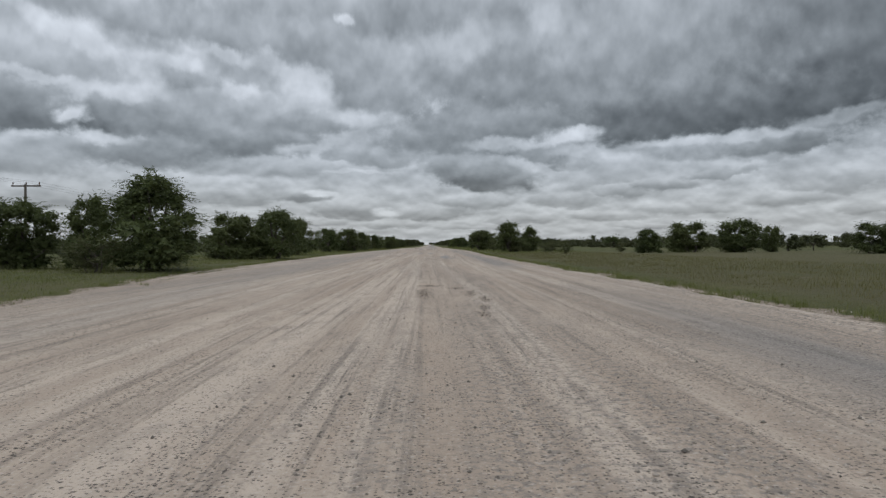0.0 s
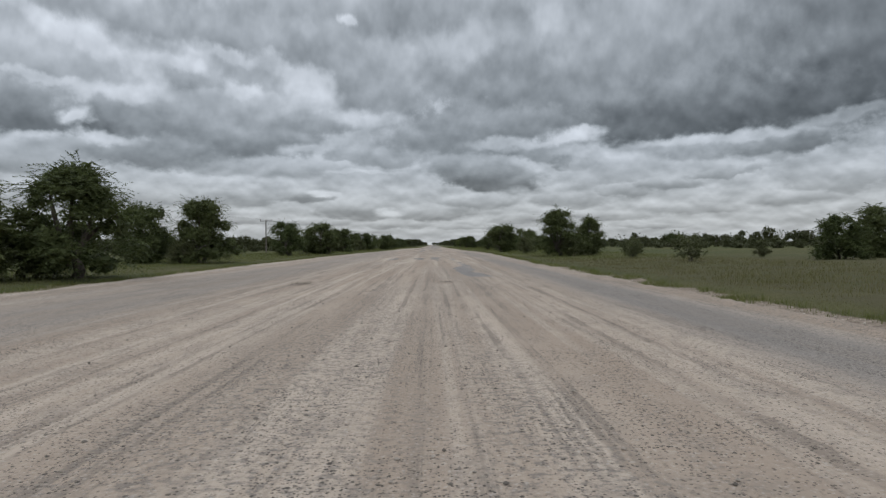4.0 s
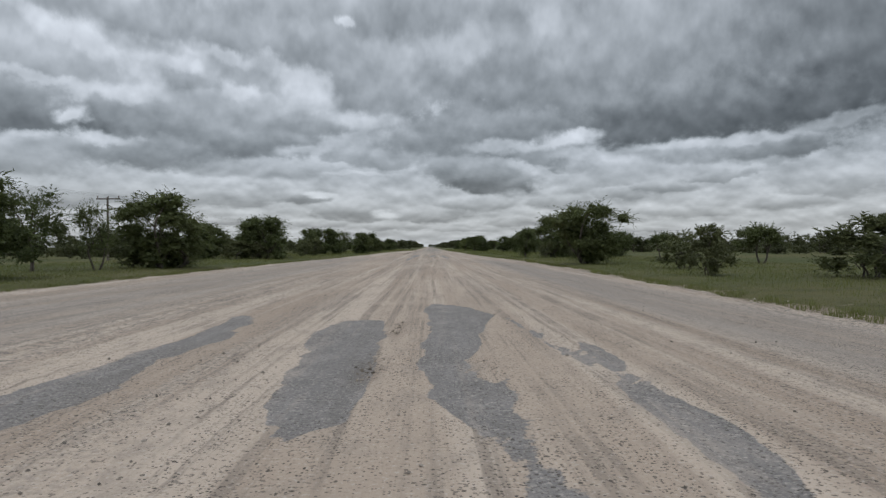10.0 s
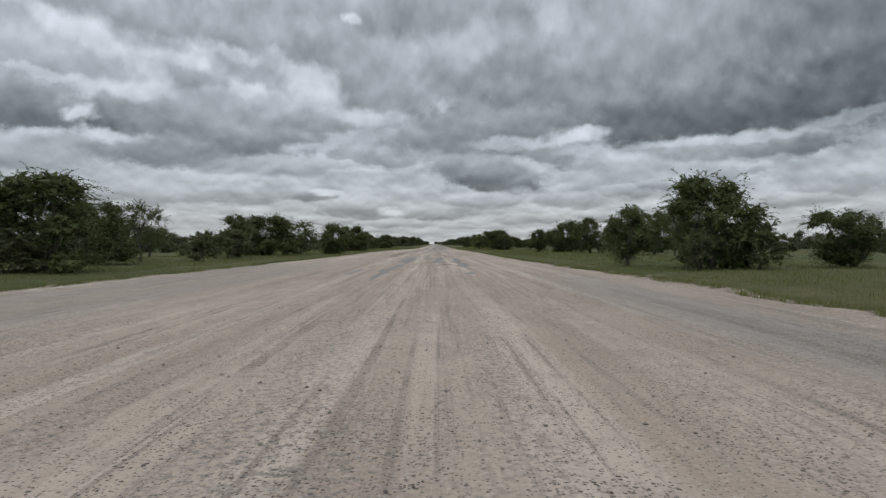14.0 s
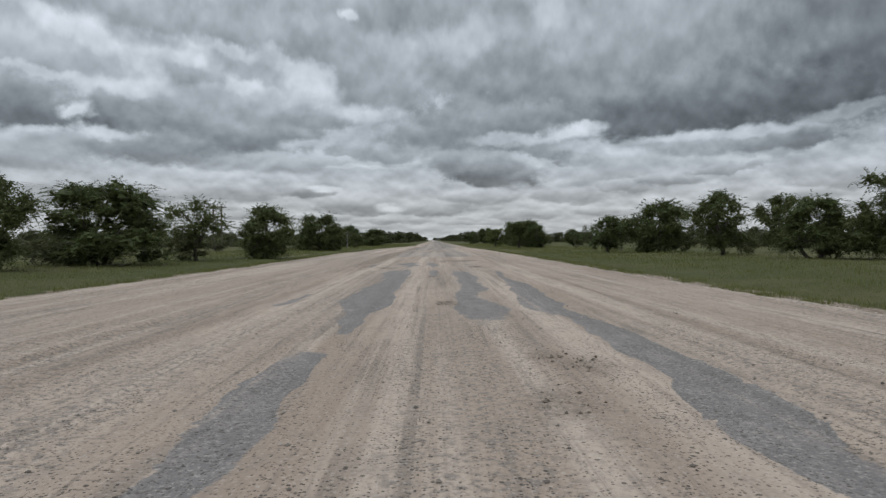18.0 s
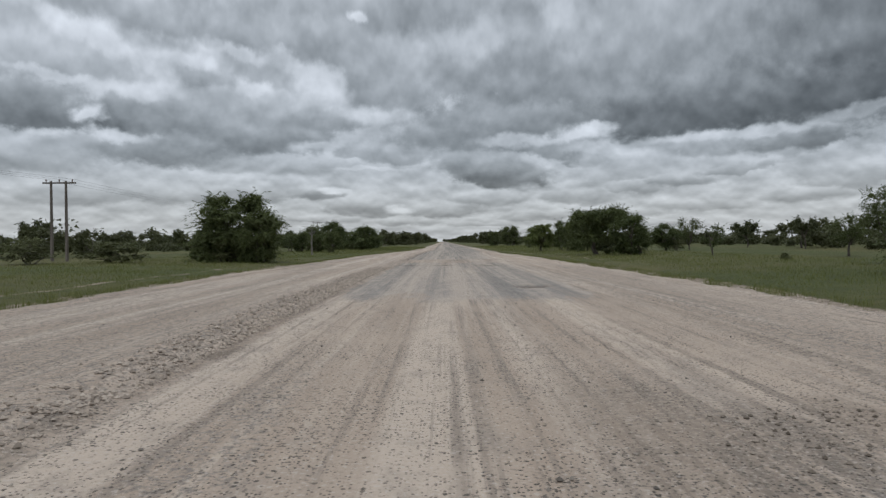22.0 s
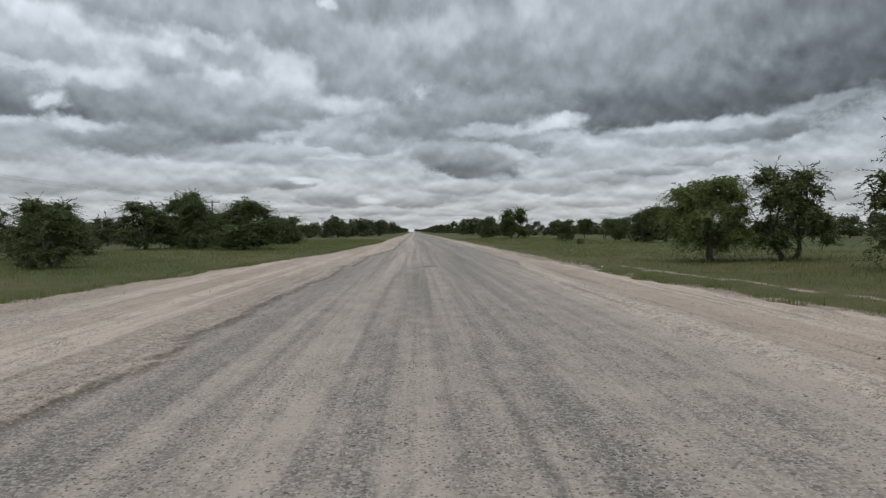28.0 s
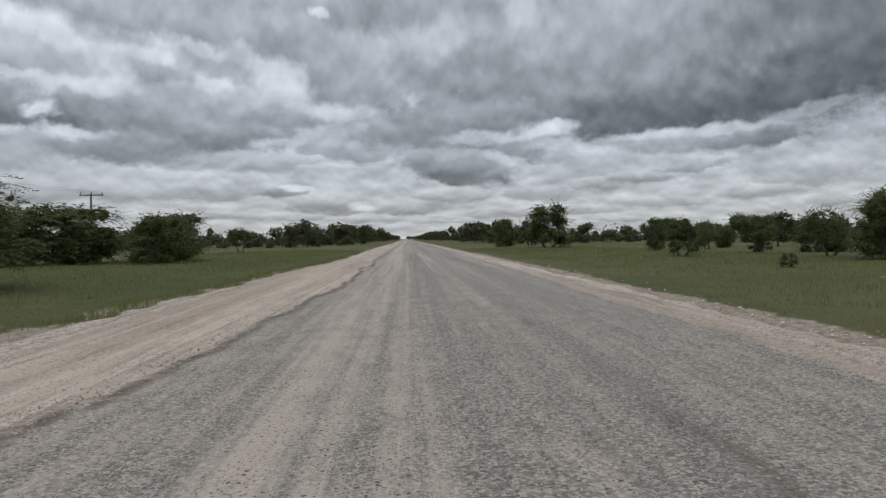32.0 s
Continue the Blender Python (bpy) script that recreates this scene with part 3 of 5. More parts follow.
# bare asphalt where the gravel is worn away: how bare, and rows of y, left side, right side
BARE = (
    (1.0, (77, 1.7, 3.0), (80.3, 1.36, 2.7), (81.2, 1.54, 2.7), (82.3, 1.39, 2.3), (83.6, 1.24, 2.2), (86.5, 1.34, 2.7), (89, 1.18, 2.6), (91.4, 1.6, 2.6), (94, 2.1, 2.8), (99, 2.15, 2.5), (101.5, 2.0, 2.45), (105, 2.2, 2.55)),
    (0.95, (114, -5.0, -4.3), (117.4, -5.0, -3.9), (119, -4.9, -4.1), (121.6, -4.6, -3.9), (125.5, -4.8, -4.3)),
    (1.0, (115.4, -1.6, -1.2), (116.5, -2.0, -1.0), (118, -2.1, -1.0), (120.2, -2.25, -1.05), (122.4, -2.4, -1.1), (124.4, -2.2, -1.3)),
    (1.0, (115.4, 0.05, 0.45), (117, -0.3, 0.5), (119, -0.42, 0.3), (121.4, -0.38, 0.68), (123.5, -0.34, 0.8), (125.5, -0.35, 1.3), (126.4, -0.35, 1.05), (127.4, -0.35, 0.8), (128.5, -0.35, 0.1)),
    (0.68, (109, 0.2, 0.6), (115, 0.2, 0.7), (119, 0.3, 0.7)),
    (0.9, (112.5, 1.85, 2.2), (114.1, 1.85, 2.25), (115.6, 1.8, 2.48), (117, 1.86, 2.35), (121, 2.2, 2.5)),
    (1.0, (118.6, 1.75, 1.95), (120.1, 1.8, 1.98), (121.4, 1.6, 1.78), (123.6, 1.45, 1.62), (125, 1.35, 1.5)),
    (1.0, (187, -3.0, -2.7), (193, -3.08, -2.68), (196, -3.15, -2.65), (200, -3.4, -2.5), (203, -2.95, -2.5), (206.2, -2.87, -2.19), (207.5, -3.0, -2.36), (210, -2.9, -2.3)),
    (1.0, (211.8, -2.5, -2.3), (212.4, -2.58, -2.28), (214, -2.8, -2.2), (215.2, -2.87, -2.33), (216.1, -3.05, -1.97), (218.8, -3.38, -1.96), (222, -3.3, -2.05), (226, -3.0, -2.0), (228.3, -2.77, -1.99), (231, -3.0, -2.0), (233, -2.6, -1.9), (236.5, -2.5, -2.05)),
    (0.7, (228, -3.1, -2.7), (232.8, -3.4, -2.6), (236, -3.2, -2.6)),
    (0.9, (192.5, -4.9, -4.4), (194.8, -4.75, -4.5), (197.3, -4.95, -4.45), (199.5, -4.8, -4.5)),
    (0.85, (217, -5.0, -4.55), (219.8, -4.65, -4.4), (221, -4.6, -4.45)),
    (0.9, (192.6, 1.5, 2.1), (193.6, 1.65, 2.25), (194.8, 1.9, 2.47), (196, 2.1, 2.35)),
    (0.78, (196.6, 0.3, 0.65), (198.5, 0.3, 0.5)),
    (0.95, (199.5, 2.2, 2.5), (203.3, 2.0, 2.4), (205, 1.55, 2.3), (206, 1.6, 2.5), (207.1, 1.72, 2.69), (208.6, 1.86, 2.7), (211.5, 1.8, 2.63), (214, 1.9, 2.45), (216, 1.4, 2.25),
     (217.2, 1.3, 2.35), (219, 1.48, 2.35), (221, 1.55, 2.55), (224.6, 1.85, 2.56), (228, 2.0, 2.3), (230.5, 2.06, 2.31), (235, 2.3, 2.7)),
    (0.66, (213.5, -0.1, 0.7), (216, -0.4, 1.1), (218, -0.35, 0.8), (219.6, -0.24, 0.4), (222.4, 0.0, 1.1), (226, -0.05, 0.9), (228.4, 0.15, 1.12), (230, 0.04, 1.07), (233, 0.05, 0.98), (235, 0.0, 0.8)),
    (0.85, (230.3, -0.95, -0.65), (233.8, -1.15, -0.58), (236, -1.0, -0.6)),
    (1.0, (240.2, -2.55, -2.25), (241.5, -2.46, -2.14), (243.3, -2.75, -1.74), (244.7, -3.4, -1.95), (245.6, -3.3, -2.05), (248.5, -2.44, -1.9)),
    (1.0, (240.5, -1.05, -0.9), (241.8, -1.0, -0.72), (243.2, -1.15, -0.43), (245.4, -1.3, -0.6), (247.5, -1.2, -0.8)),
    (0.9, (239.6, -4.62, -4.3), (241.3, -4.8, -4.5), (244.8, -4.75, -4.4)),
    (0.8, (238.2, -3.25, -3.0), (238.9, -3.15, -3.0)),
)


def bare_patch(x, y, force, rows):
    ys, lo, hi = zip(*rows)
    out = np.zeros_like(x)
    near = (y > ys[0] - 0.8) & (y < ys[-1] + 0.8)
    x, y = x[near], y[near]
    a, c = np.interp(y, ys, lo), np.interp(y, ys, hi)
    along = np.minimum(smooth(ys[0] - 0.7, ys[0] + 0.5, y), smooth(ys[-1] + 0.7, ys[-1] - 0.5, y))
    out[near] = force * along * np.minimum(smooth(a - 0.14, a + 0.14, x), smooth(c + 0.14, c - 0.14, x))
    return out


def asphalt_at(x, y):
    xw = x + 0.4 * (fbm(x * 1.6, y * 1.0, 31, 5) - 0.5)
    m = x * 0
    for force, *rows in BARE:
        m = np.maximum(m, bare_patch(xw, y, force, rows))
    # islands of dust left on the patches
    m = m * (0.72 + 0.5 * fbm(x * 1.3, y * 0.5, 32, 3)) - 0.5 * smooth(0.62, 0.74, fbm(x * 2.2, y * 1.6, 34, 3)) * smooth(140, 110, y)
    m = np.clip(m, 0, 1)
    # the thinly covered end of the road
    m = np.maximum(m, 0.37 + 0.5 * fbm(x * 0.7, y * 0.12, 33) - 0.8 * (1 - strip(xw, y, 262, 300, -4.7, 3.3, -4.7, 3.2, 7)))
    fixed = x + 0.25 * (fbm(x * 0 + 2, y * 0.5, 35) - 0.5)
    left = asphalt_left(y)
    right = np.interp(y, [286, 318, 326, 345, 366, 385, 2000], [3.2, 3.0, 2.95, 4.2, 4.3, 4.8, 4.8]) + 0.5 * (fbm(y * 0.25, y * 0, 37) - 0.5)
    bare = smooth(299, 309, y + 6 * (fbm(x * 0.6, y * 0 + 5, 38) - 0.5)) * np.minimum(smooth(left - 0.05, left + 0.05, fixed), smooth(right + 0.05, right - 0.05, fixed))
    return np.maximum(m, bare)


PITS = ((1.7, 270.0, 0.75, 0.7), (-1.45, 291.6, 0.9, 0.8), (1.45, 290.4, 0.85, 0.75), (-0.3, 302.5, 0.8, 0.8), (2.5, 302.6, 0.8, 0.8), (1.9, 294.4, 0.4, 0.4), (-0.45, 340.2, 0.42, 0.55))


# crumbled spots with loose dark clods
CRUMBLED = ((0.5, 72.2, 0.45, 0.7), (0.45, 206.8, 0.4, 0.7), (1.15, 208.8, 0.4, 0.6), (0.75, 209.5, 0.3, 0.5), (1.7, 240.2, 0.45, 1.1), (1.3, 251.5, 0.8, 1.3), (2.2, 252.2, 0.5, 0.8),
            (-3.7, 239.3, 0.6, 0.8), (-0.55, 217.3, 0.3, 0.8), (-0.9, 229.8, 0.3, 0.5), (-1.1, 118.5, 0.2, 1.2), (-0.9, 122.5, 0.15, 1.5), (1.25, 15.5, 0.16, 0.9), (1.42, 17.2, 0.16, 0.9), (1.6, 19.4, 0.16, 1.2), (1.35, 22.0, 0.15, 1.4), (1.0, 24.8, 0.3, 0.6), (0.0, 26.0, 0.6, 0.6), (-0.2, 22.0, 0.3, 2.5), (-3.6, 291.0, 0.9, 0.45), (-5.6, 72.0, 0.5, 1.5))


def crumbled_at(x, y):
    out = x * 0
    rough = fbm(x * 2.5, y * 2.0, 47) - 0.5
    for px, py, wx, wy in CRUMBLED:
        r = np.hypot((x - px) / wx, (y - py) / wy) + rough
        out = np.maximum(out, smooth(1.2, 0.4, r))
    return out


def pit_at(x, y):
    out = x * 0
    rough = 0.5 * (fbm(x * 1.5, y * 1.5, 41) - 0.5)
    for px, py, wx, wy in PITS:
        r = np.hypot((x - px) / wx, (y - py) / wy) + rough
        out = np.maximum(out, smooth(1.1, 0.6, r))
    return out


# long wheel ruts with a low berm beside them: x and y at both ends, strength
RUTS = ((3.4, -10, 3.5, 62, 0.5), (4.1, -10, 4.1, 70, 0.45), (4.7, -10, 4.8, 60, 0.5), (5.6, 5, 6.2, 50, 0.5), (6.3, 140, 6.3, 196, 0.55), (3.55, 240, 3.6, 300, 0.6), (4.6, 225, 4.5, 290, 0.4),
        (-5.45, 196, -5.3, 226, 0.55), (-6.3, 180, -6.2, 226, 0.4), (-4.65, 20, -4.6, 62, 0.5), (-3.2, 150, -3.3, 190, 0.45), (-4.4, 130, -4.5, 186, 0.4), (-6.2, 40, -6.6, 130, 0.4),
        (3.4, 62, 3.6, 100, 0.4), (4.2, 75, 4.6, 130, 0.45), (3.3, 130, 3.4, 205, 0.4), (4.3, 180, 4.0, 240, 0.45))


def rut_at(x, y, shift=0.0):
    out = x * 0
    wander = 0.35 * (fbm(y * 0.12, x * 0, 68) - 0.5) + shift
    for x0, y0, x1, y1, strength in RUTS:
        near = (y > y0 - 6) & (y < y1 + 6)
        yy = y[near]
        middle = x0 + (x1 - x0) * (yy - y0) / (y1 - y0) + wander[near]
        along = smooth(y0 - 5, y0 + 5, yy) * smooth(y1 + 5, y1 - 5, yy)
        out[near] = np.maximum(out[near], strength * along * np.exp(-((x[near] - middle) / 0.13) ** 2))
    return out * smooth(0.3, 0.55, fbm(x * 0.5, y * 0.12, 69))


def road_height(x, y, a):
    lengthwise = (fbm(x * 1.6, y * 0.05, 51, 3) - 0.5) * 0.05 + (fbm(x * 4.0, y * 0.12, 52, 3) - 0.5) * 0.022
    lumps = (fbm(x * 1.1, y * 0.9, 53, 4) - 0.5) * 0.035 + (fbm(x * 5, y * 5, 54, 2) - 0.5) * 0.012
    ripple = 0.012 * np.sin(y * 2 * np.pi / 0.75 + 3 * vnoise(x * 0.7, y * 0.2, 55)) * smooth(0.5, 0.7, fbm(x * 0.25, y * 0.06, 56, 2))
    ridge = 0.15 * np.exp(-((x + 5.4) / 0.55) ** 2) * smooth(225, 250, y) * smooth(294, 274, y) * (0.5 + fbm(x * 2.5, y * 2.5, 57))
    ridge = ridge + 0.05 * np.exp(-((x - 3.6) / 0.3) ** 2) * smooth(246, 262, y) * smooth(345, 325, y) * (0.5 + fbm(x * 2, y * 1.2, 58))
    ridge = ridge + 0.06 * np.exp(-((x + 6.5) / 0.5) ** 2) * smooth(250, 200, y) * (0.3 + fbm(x * 2, y * 0.4, 59))
    ridge = ridge + 0.06 * rut_at(x, y, 0.2 * np.sign(x)) - 0.035 * rut_at(x, y)
    cover = 0.035 * smooth(290, 312, y) * (1 - a)
    return (lengthwise + lumps + ripple) * (1 - 0.75 * a) + ridge + cover - 0.07 * pit_at(x, y) * (0.6 + 0.8 * fbm(x * 4, y * 4, 46, 2)) - 0.02 * a * smooth(300, 280, y)


def road_mesh(ys, columns):
    ys = np.asarray(ys, float)
    lo, hi = left_edge(ys), right_edge(ys)
    u = np.linspace(0, 1, columns)
    x = lo[:, None] + (hi - lo)[:, None] * u[None, :]
    y = np.repeat(ys[:, None], columns, 1)
    a = asphalt_at(x, y)
    z = road_height(x, y, a)
    rim = np.minimum(x - lo[:, None], hi[:, None] - x)
    z = z - 0.10 * smooth(0.35, 0.0, rim) + 0.05 * smooth(1.0, 0.5, rim) * smooth(0.1, 0.5, rim)
    idx = np.arange(x.size).reshape(x.shape)
    faces = np.stack([idx[:-1, :-1], idx[:-1, 1:], idx[1:, 1:], idx[1:, :-1]], -1).reshape(-1, 4)
    me = mesh_of("road", np.stack([x, y, z], -1).reshape(-1, 3), faces, True)
    far = smooth(2.5, 6.5, np.abs(x + 1.2 - 0.0)) * smooth(300, 270, y)
    shoulder = np.maximum(strip(x, y, -40, 120, 4.2, 6.2, 5.2, 7.2, 10, 0.8), 0.55 * strip(x, y, -40, 210, -11.5, -7.2, -13.5, -8.0, 10, 1.2)) * smooth(0.22, 0.48, fbm(x * 0.2, y * 0.03, 61))
    shoulder = np.maximum(shoulder, strip(x, y, 105, 190, 5.2, 8.0, 5.0, 8.0, 10, 0.8) * 0.7)
    loose = np.clip(far * 0.5 + smooth(0.45, 0.65, fbm(x * 0.6, y * 0.05, 62)) * 0.9, 0, 1)
    loose = np.maximum(loose, np.exp(-((x + 5.6) / 1.0) ** 2) * smooth(225, 250, y) * smooth(320, 300, y))
    # brown earth in the pits, and one damp patch
    soil_and_shade = np.maximum(pit_at(x, y), strip(x, y, 249, 254, -0.5, 1.1, -0.3, 0.9, 1.2, 0.5) * 0.4)
    # painted shadow of the crumbled step at the asphalt's left edge
    soil_and_shade = np.maximum(soil_and_shade, smooth(0.13, 0.03, np.abs(x - asphalt_left(y) - 0.02)) * smooth(294, 306, y))
    # broken dark line along the inner foot of the windrow
    soil_and_shade = np.maximum(soil_and_shade, 0.7 * smooth(0.25, 0.05, np.abs(x + 4.7 + 0.4 * (fbm(y * 0.5, y * 0, 44) - 0.5))) * smooth(226, 245, y) * smooth(306, 298, y) * fbm(x * 0.5, y * 1.2, 45) * 1.3)
    soil_and_shade = np.maximum(soil_and_shade, 0.45 * crumbled_at(x, y))
    # the berms' shadow, painted as dark lines in the ruts
    soil_and_shade = np.maximum(soil_and_shade, 0.6 * rut_at(x, y))
    loose = np.maximum(loose, 1.2 * rut_at(x, y, -0.25 * np.sign(x)))
    # a long crack in the worn asphalt
    soil_and_shade = np.maximum(soil_and_shade, 0.75 * smooth(0.13, 0.03, np.abs(x - 1.6 - 0.3 * (fbm(y * 0.5, x * 0, 66) - 0.5))) * smooth(334, 340, y) * smooth(372, 360, y) * smooth(0.35, 0.55, fbm(y * 0.7, x * 0 + 2, 67)))
    # dark soil at the left verge's foot; at the right, painted grass shadow
    inner = rim + 0.5 * (fbm(y * 0.6, x * 0, 48) - 0.5)
    lip = smooth(0.0, 0.15, inner) * smooth(0.5, 0.2, inner) * smooth(0.3, 0.6, fbm(y * 0.25, x * 0 + 4, 49)) * np.where(x < 0, 0.75, 0.45)
    lip = np.maximum(lip, 0.4 * smooth(0.12, 0.03, np.abs(rim - 1.1 - 0.9 * (fbm(y * 0.12, x * 0, 64) - 0.5))) * (x < 0) * smooth(0.4, 0.6, fbm(y * 0.15, x * 0 + 7, 65)))
    soil_and_shade = np.clip(np.maximum(soil_and_shade, lip * smooth(330, 300, y)), 0, 1)
    first = np.interp(x, [-4.9, -3.6, -3.2, -2.2, -1.85, -1.4, -1.15, -0.6, -0.3, 2.1, 2.8, 3.4], [0.42, 0.46, 0.76, 0.76, 0.42, 0.46, 0.8, 0.76, 0.52, 0.52, 0.75, 0.8])
    later = np.interp(x, [-4.2, -2.5, -2.15, -1.4, -1.1, -0.3, 0.1, 0.5, 1.8, 3.0], [0.4, 0.4, 0.78, 0.7, 0.45, 0.42, 0.28, 0.4, 0.3, 0.3])
    later_share = smooth(302, 350, y)
    dust = (first * (1 - later_share) + later * later_share) * smooth(250, 268, y)
    worn = 0.08 + 0.92 * smooth(250, 300, y)
    dust = np.maximum(dust, (0.15 + 0.06 * smooth(-0.6, 0.6, x) * smooth(100, 140, y)) * smooth(262, 250, y))
    for key, v in (("asphalt", a), ("shoulder", shoulder), ("loose", loose), ("soil_and_shade", soil_and_shade), ("dust", dust), ("worn", worn)):
        me.attributes.new(key, "FLOAT", "POINT").data.foreach_set("value", np.asarray(v, np.float32).ravel())
    return me


near_rows = np.concatenate([np.arange(-14, 395, 0.38), np.arange(395, 520, 1.0), np.geomspace(520, 1470, 48)])
road = part("road", road_mesh(near_rows, 176), road_mat)
tagged(road, "wide pale gravel road with bare asphalt patches", "road", kind="structure")


def ground_height(x, y):
    lo, hi = left_edge(y), right_edge(y)
    out = np.maximum(lo - x, x - hi)
    rise = smooth(-0.1, 1.6, out) * 0.16 + smooth(2, 12, out) * 0.10
    z = rise + (fbm(x * 0.5, y * 0.5, 71, 3) - 0.5) * 0.14 * smooth(0.0, 1.5, out) + (fbm(x * 0.02, y * 0.02, 72, 3) - 0.5) * 0.9 * smooth(14, 60, out)
    return np.where(out < -0.15, -0.22, z - 0.04)


gx = np.concatenate([-np.geomspace(4200, 34, 40), np.arange(-33, -18, 0.5), np.arange(-18, 12.1, 0.35), np.arange(12.5, 34, 0.5), np.geomspace(35, 4200, 40)])
gy = np.concatenate([-np.geomspace(3800, 22, 24), np.arange(-20, 470, 1.1), np.geomspace(472, 4200, 70)])
X, Y = np.meshgrid(gx, gy)
Z = ground_height(X, Y)
idx = np.arange(X.size).reshape(X.shape)
gfaces = np.stack([idx[:-1, :-1], idx[:-1, 1:], idx[1:, 1:], idx[1:, :-1]], -1).reshape(-1, 4)
gme = mesh_of("ground", np.stack([X, Y, Z], -1).reshape(-1, 3), gfaces, True)
OUT = np.maximum(left_edge(Y) - X, X - right_edge(Y))
sand = 0.85 * smooth(0.9, 0.1, OUT + 0.8 * (fbm(X * 0.8, Y * 0.45, 74) - 0.5))
for s in ((292, 318, 10.3, 10.9, 9.4, 10.0), (318, 340, 8.6, 9.2, 6.9, 7.5), (255, 290, -14.8, -14.2, -14.6, -14.1)):
    sand = np.maximum(sand, 0.6 * strip(X, Y, *s, 4, 0.3))
sand = np.maximum(sand, 0.8 * strip(X, Y, 338, 420, 5.4, 6.5, 5.9, 6.6, 5, 0.4))
sand = np.maximum(sand, 0.35 * smooth(0.62, 0.75, fbm(X * 0.3, Y * 0.3, 73)) * smooth(40, 20, OUT))
gme.attributes.new("sand", "FLOAT", "POINT").data.foreach_set("value", sand.astype(np.float32).ravel())
straw = smooth(150, 75, Y) * smooth(-40, 0, X) * smooth(0.3, 2.5, OUT)
gme.attributes.new("straw", "FLOAT", "POINT").data.foreach_set("value", straw.astype(np.float32).ravel())
ground = part("ground", gme, ground_mat)
tagged(ground, "flat green and straw-coloured grassland beside the road", "ground", kind="structure")


# ---- trees ----
def sprays(rng, centres, radii, count, length, flat=0.6, droop=0.35, shell=0.55, wide=0.17):
    """Corners and faces of many leaf sprays round clump centres; each is a pointed blade."""
    k = rng.integers(0, len(centres), count)
    d = rng.normal(size=(count, 3))
    d /= np.linalg.norm(d, axis=1)[:, None]
    r = (shell + (1.08 - shell) * rng.random(count) ** 0.7)[:, None]
    pos = centres[k] + d * r * radii[k][:, None] * np.array([1, 1, flat])
    out = d * 0.9 + rng.normal(size=(count, 3)) * 0.6
    out[:, 2] = out[:, 2] * 0.6 - droop
    return blades_at(rng, pos, out, length * (0.55 + 0.9 * rng.random(count)), wide)


def blades_at(rng, pos, out, size, wide):
    count = len(pos)
    out = out / (np.linalg.norm(out, axis=1)[:, None] + 1e-9)
    side = np.cross(out, rng.normal(size=(count, 3)))
    side /= np.linalg.norm(side, axis=1)[:, None] + 1e-9
    size = size[:, None]
    v = np.stack([pos + side * size * wide, pos - side * size * wide, pos + out * size], 1)
    return v.reshape(-1, 3), np.arange(count * 3).reshape(count, 3)


def feathers(rng, centres, radii, count, length, droop=0.35, flat=0.6, per=12):
    """Leaflets in rows along fine, drooping twigs that leave the clumps outwards."""
    twigs = max(1, count // per)
    k = rng.choice(len(centres), twigs, p=radii ** 2 / np.sum(radii ** 2))
    d = rng.normal(size=(twigs, 3))
    d /= np.linalg.norm(d, axis=1)[:, None]
    r = (0.15 + 0.8 * rng.random(twigs) ** 0.6)[:, None]
    start = centres[k] + d * r * radii[k][:, None] * np.array([1, 1, flat])
    way = d + rng.normal(size=(twigs, 3)) * 0.45
    way[:, 2] = way[:, 2] * 0.55 + 0.12
    way /= np.linalg.norm(way, axis=1)[:, None]
    reach = radii[k] * rng.uniform(0.45, 1.0, twigs)
    t = np.tile(np.linspace(0.05, 1, per), twigs)
    j = np.repeat(np.arange(twigs), per)
    pos = start[j] + way[j] * (reach[j] * t)[:, None]
    pos[:, 2] -= droop * reach[j] * t ** 2
    across = np.cross(way, (0.1, 0.05, 1.0))
    across /= np.linalg.norm(across, axis=1)[:, None] + 1e-9
    sign = np.tile(np.where(np.arange(per) % 2, 1.0, -1.0), twigs)[:, None]
    out = way[j] * 0.8 + across[j] * sign + rng.normal(size=(len(j), 3)) * 0.35
    out[:, 2] -= droop * t
    return blades_at(rng, pos, out, length * (0.65 + 0.7 * rng.random(len(j))), 0.2)


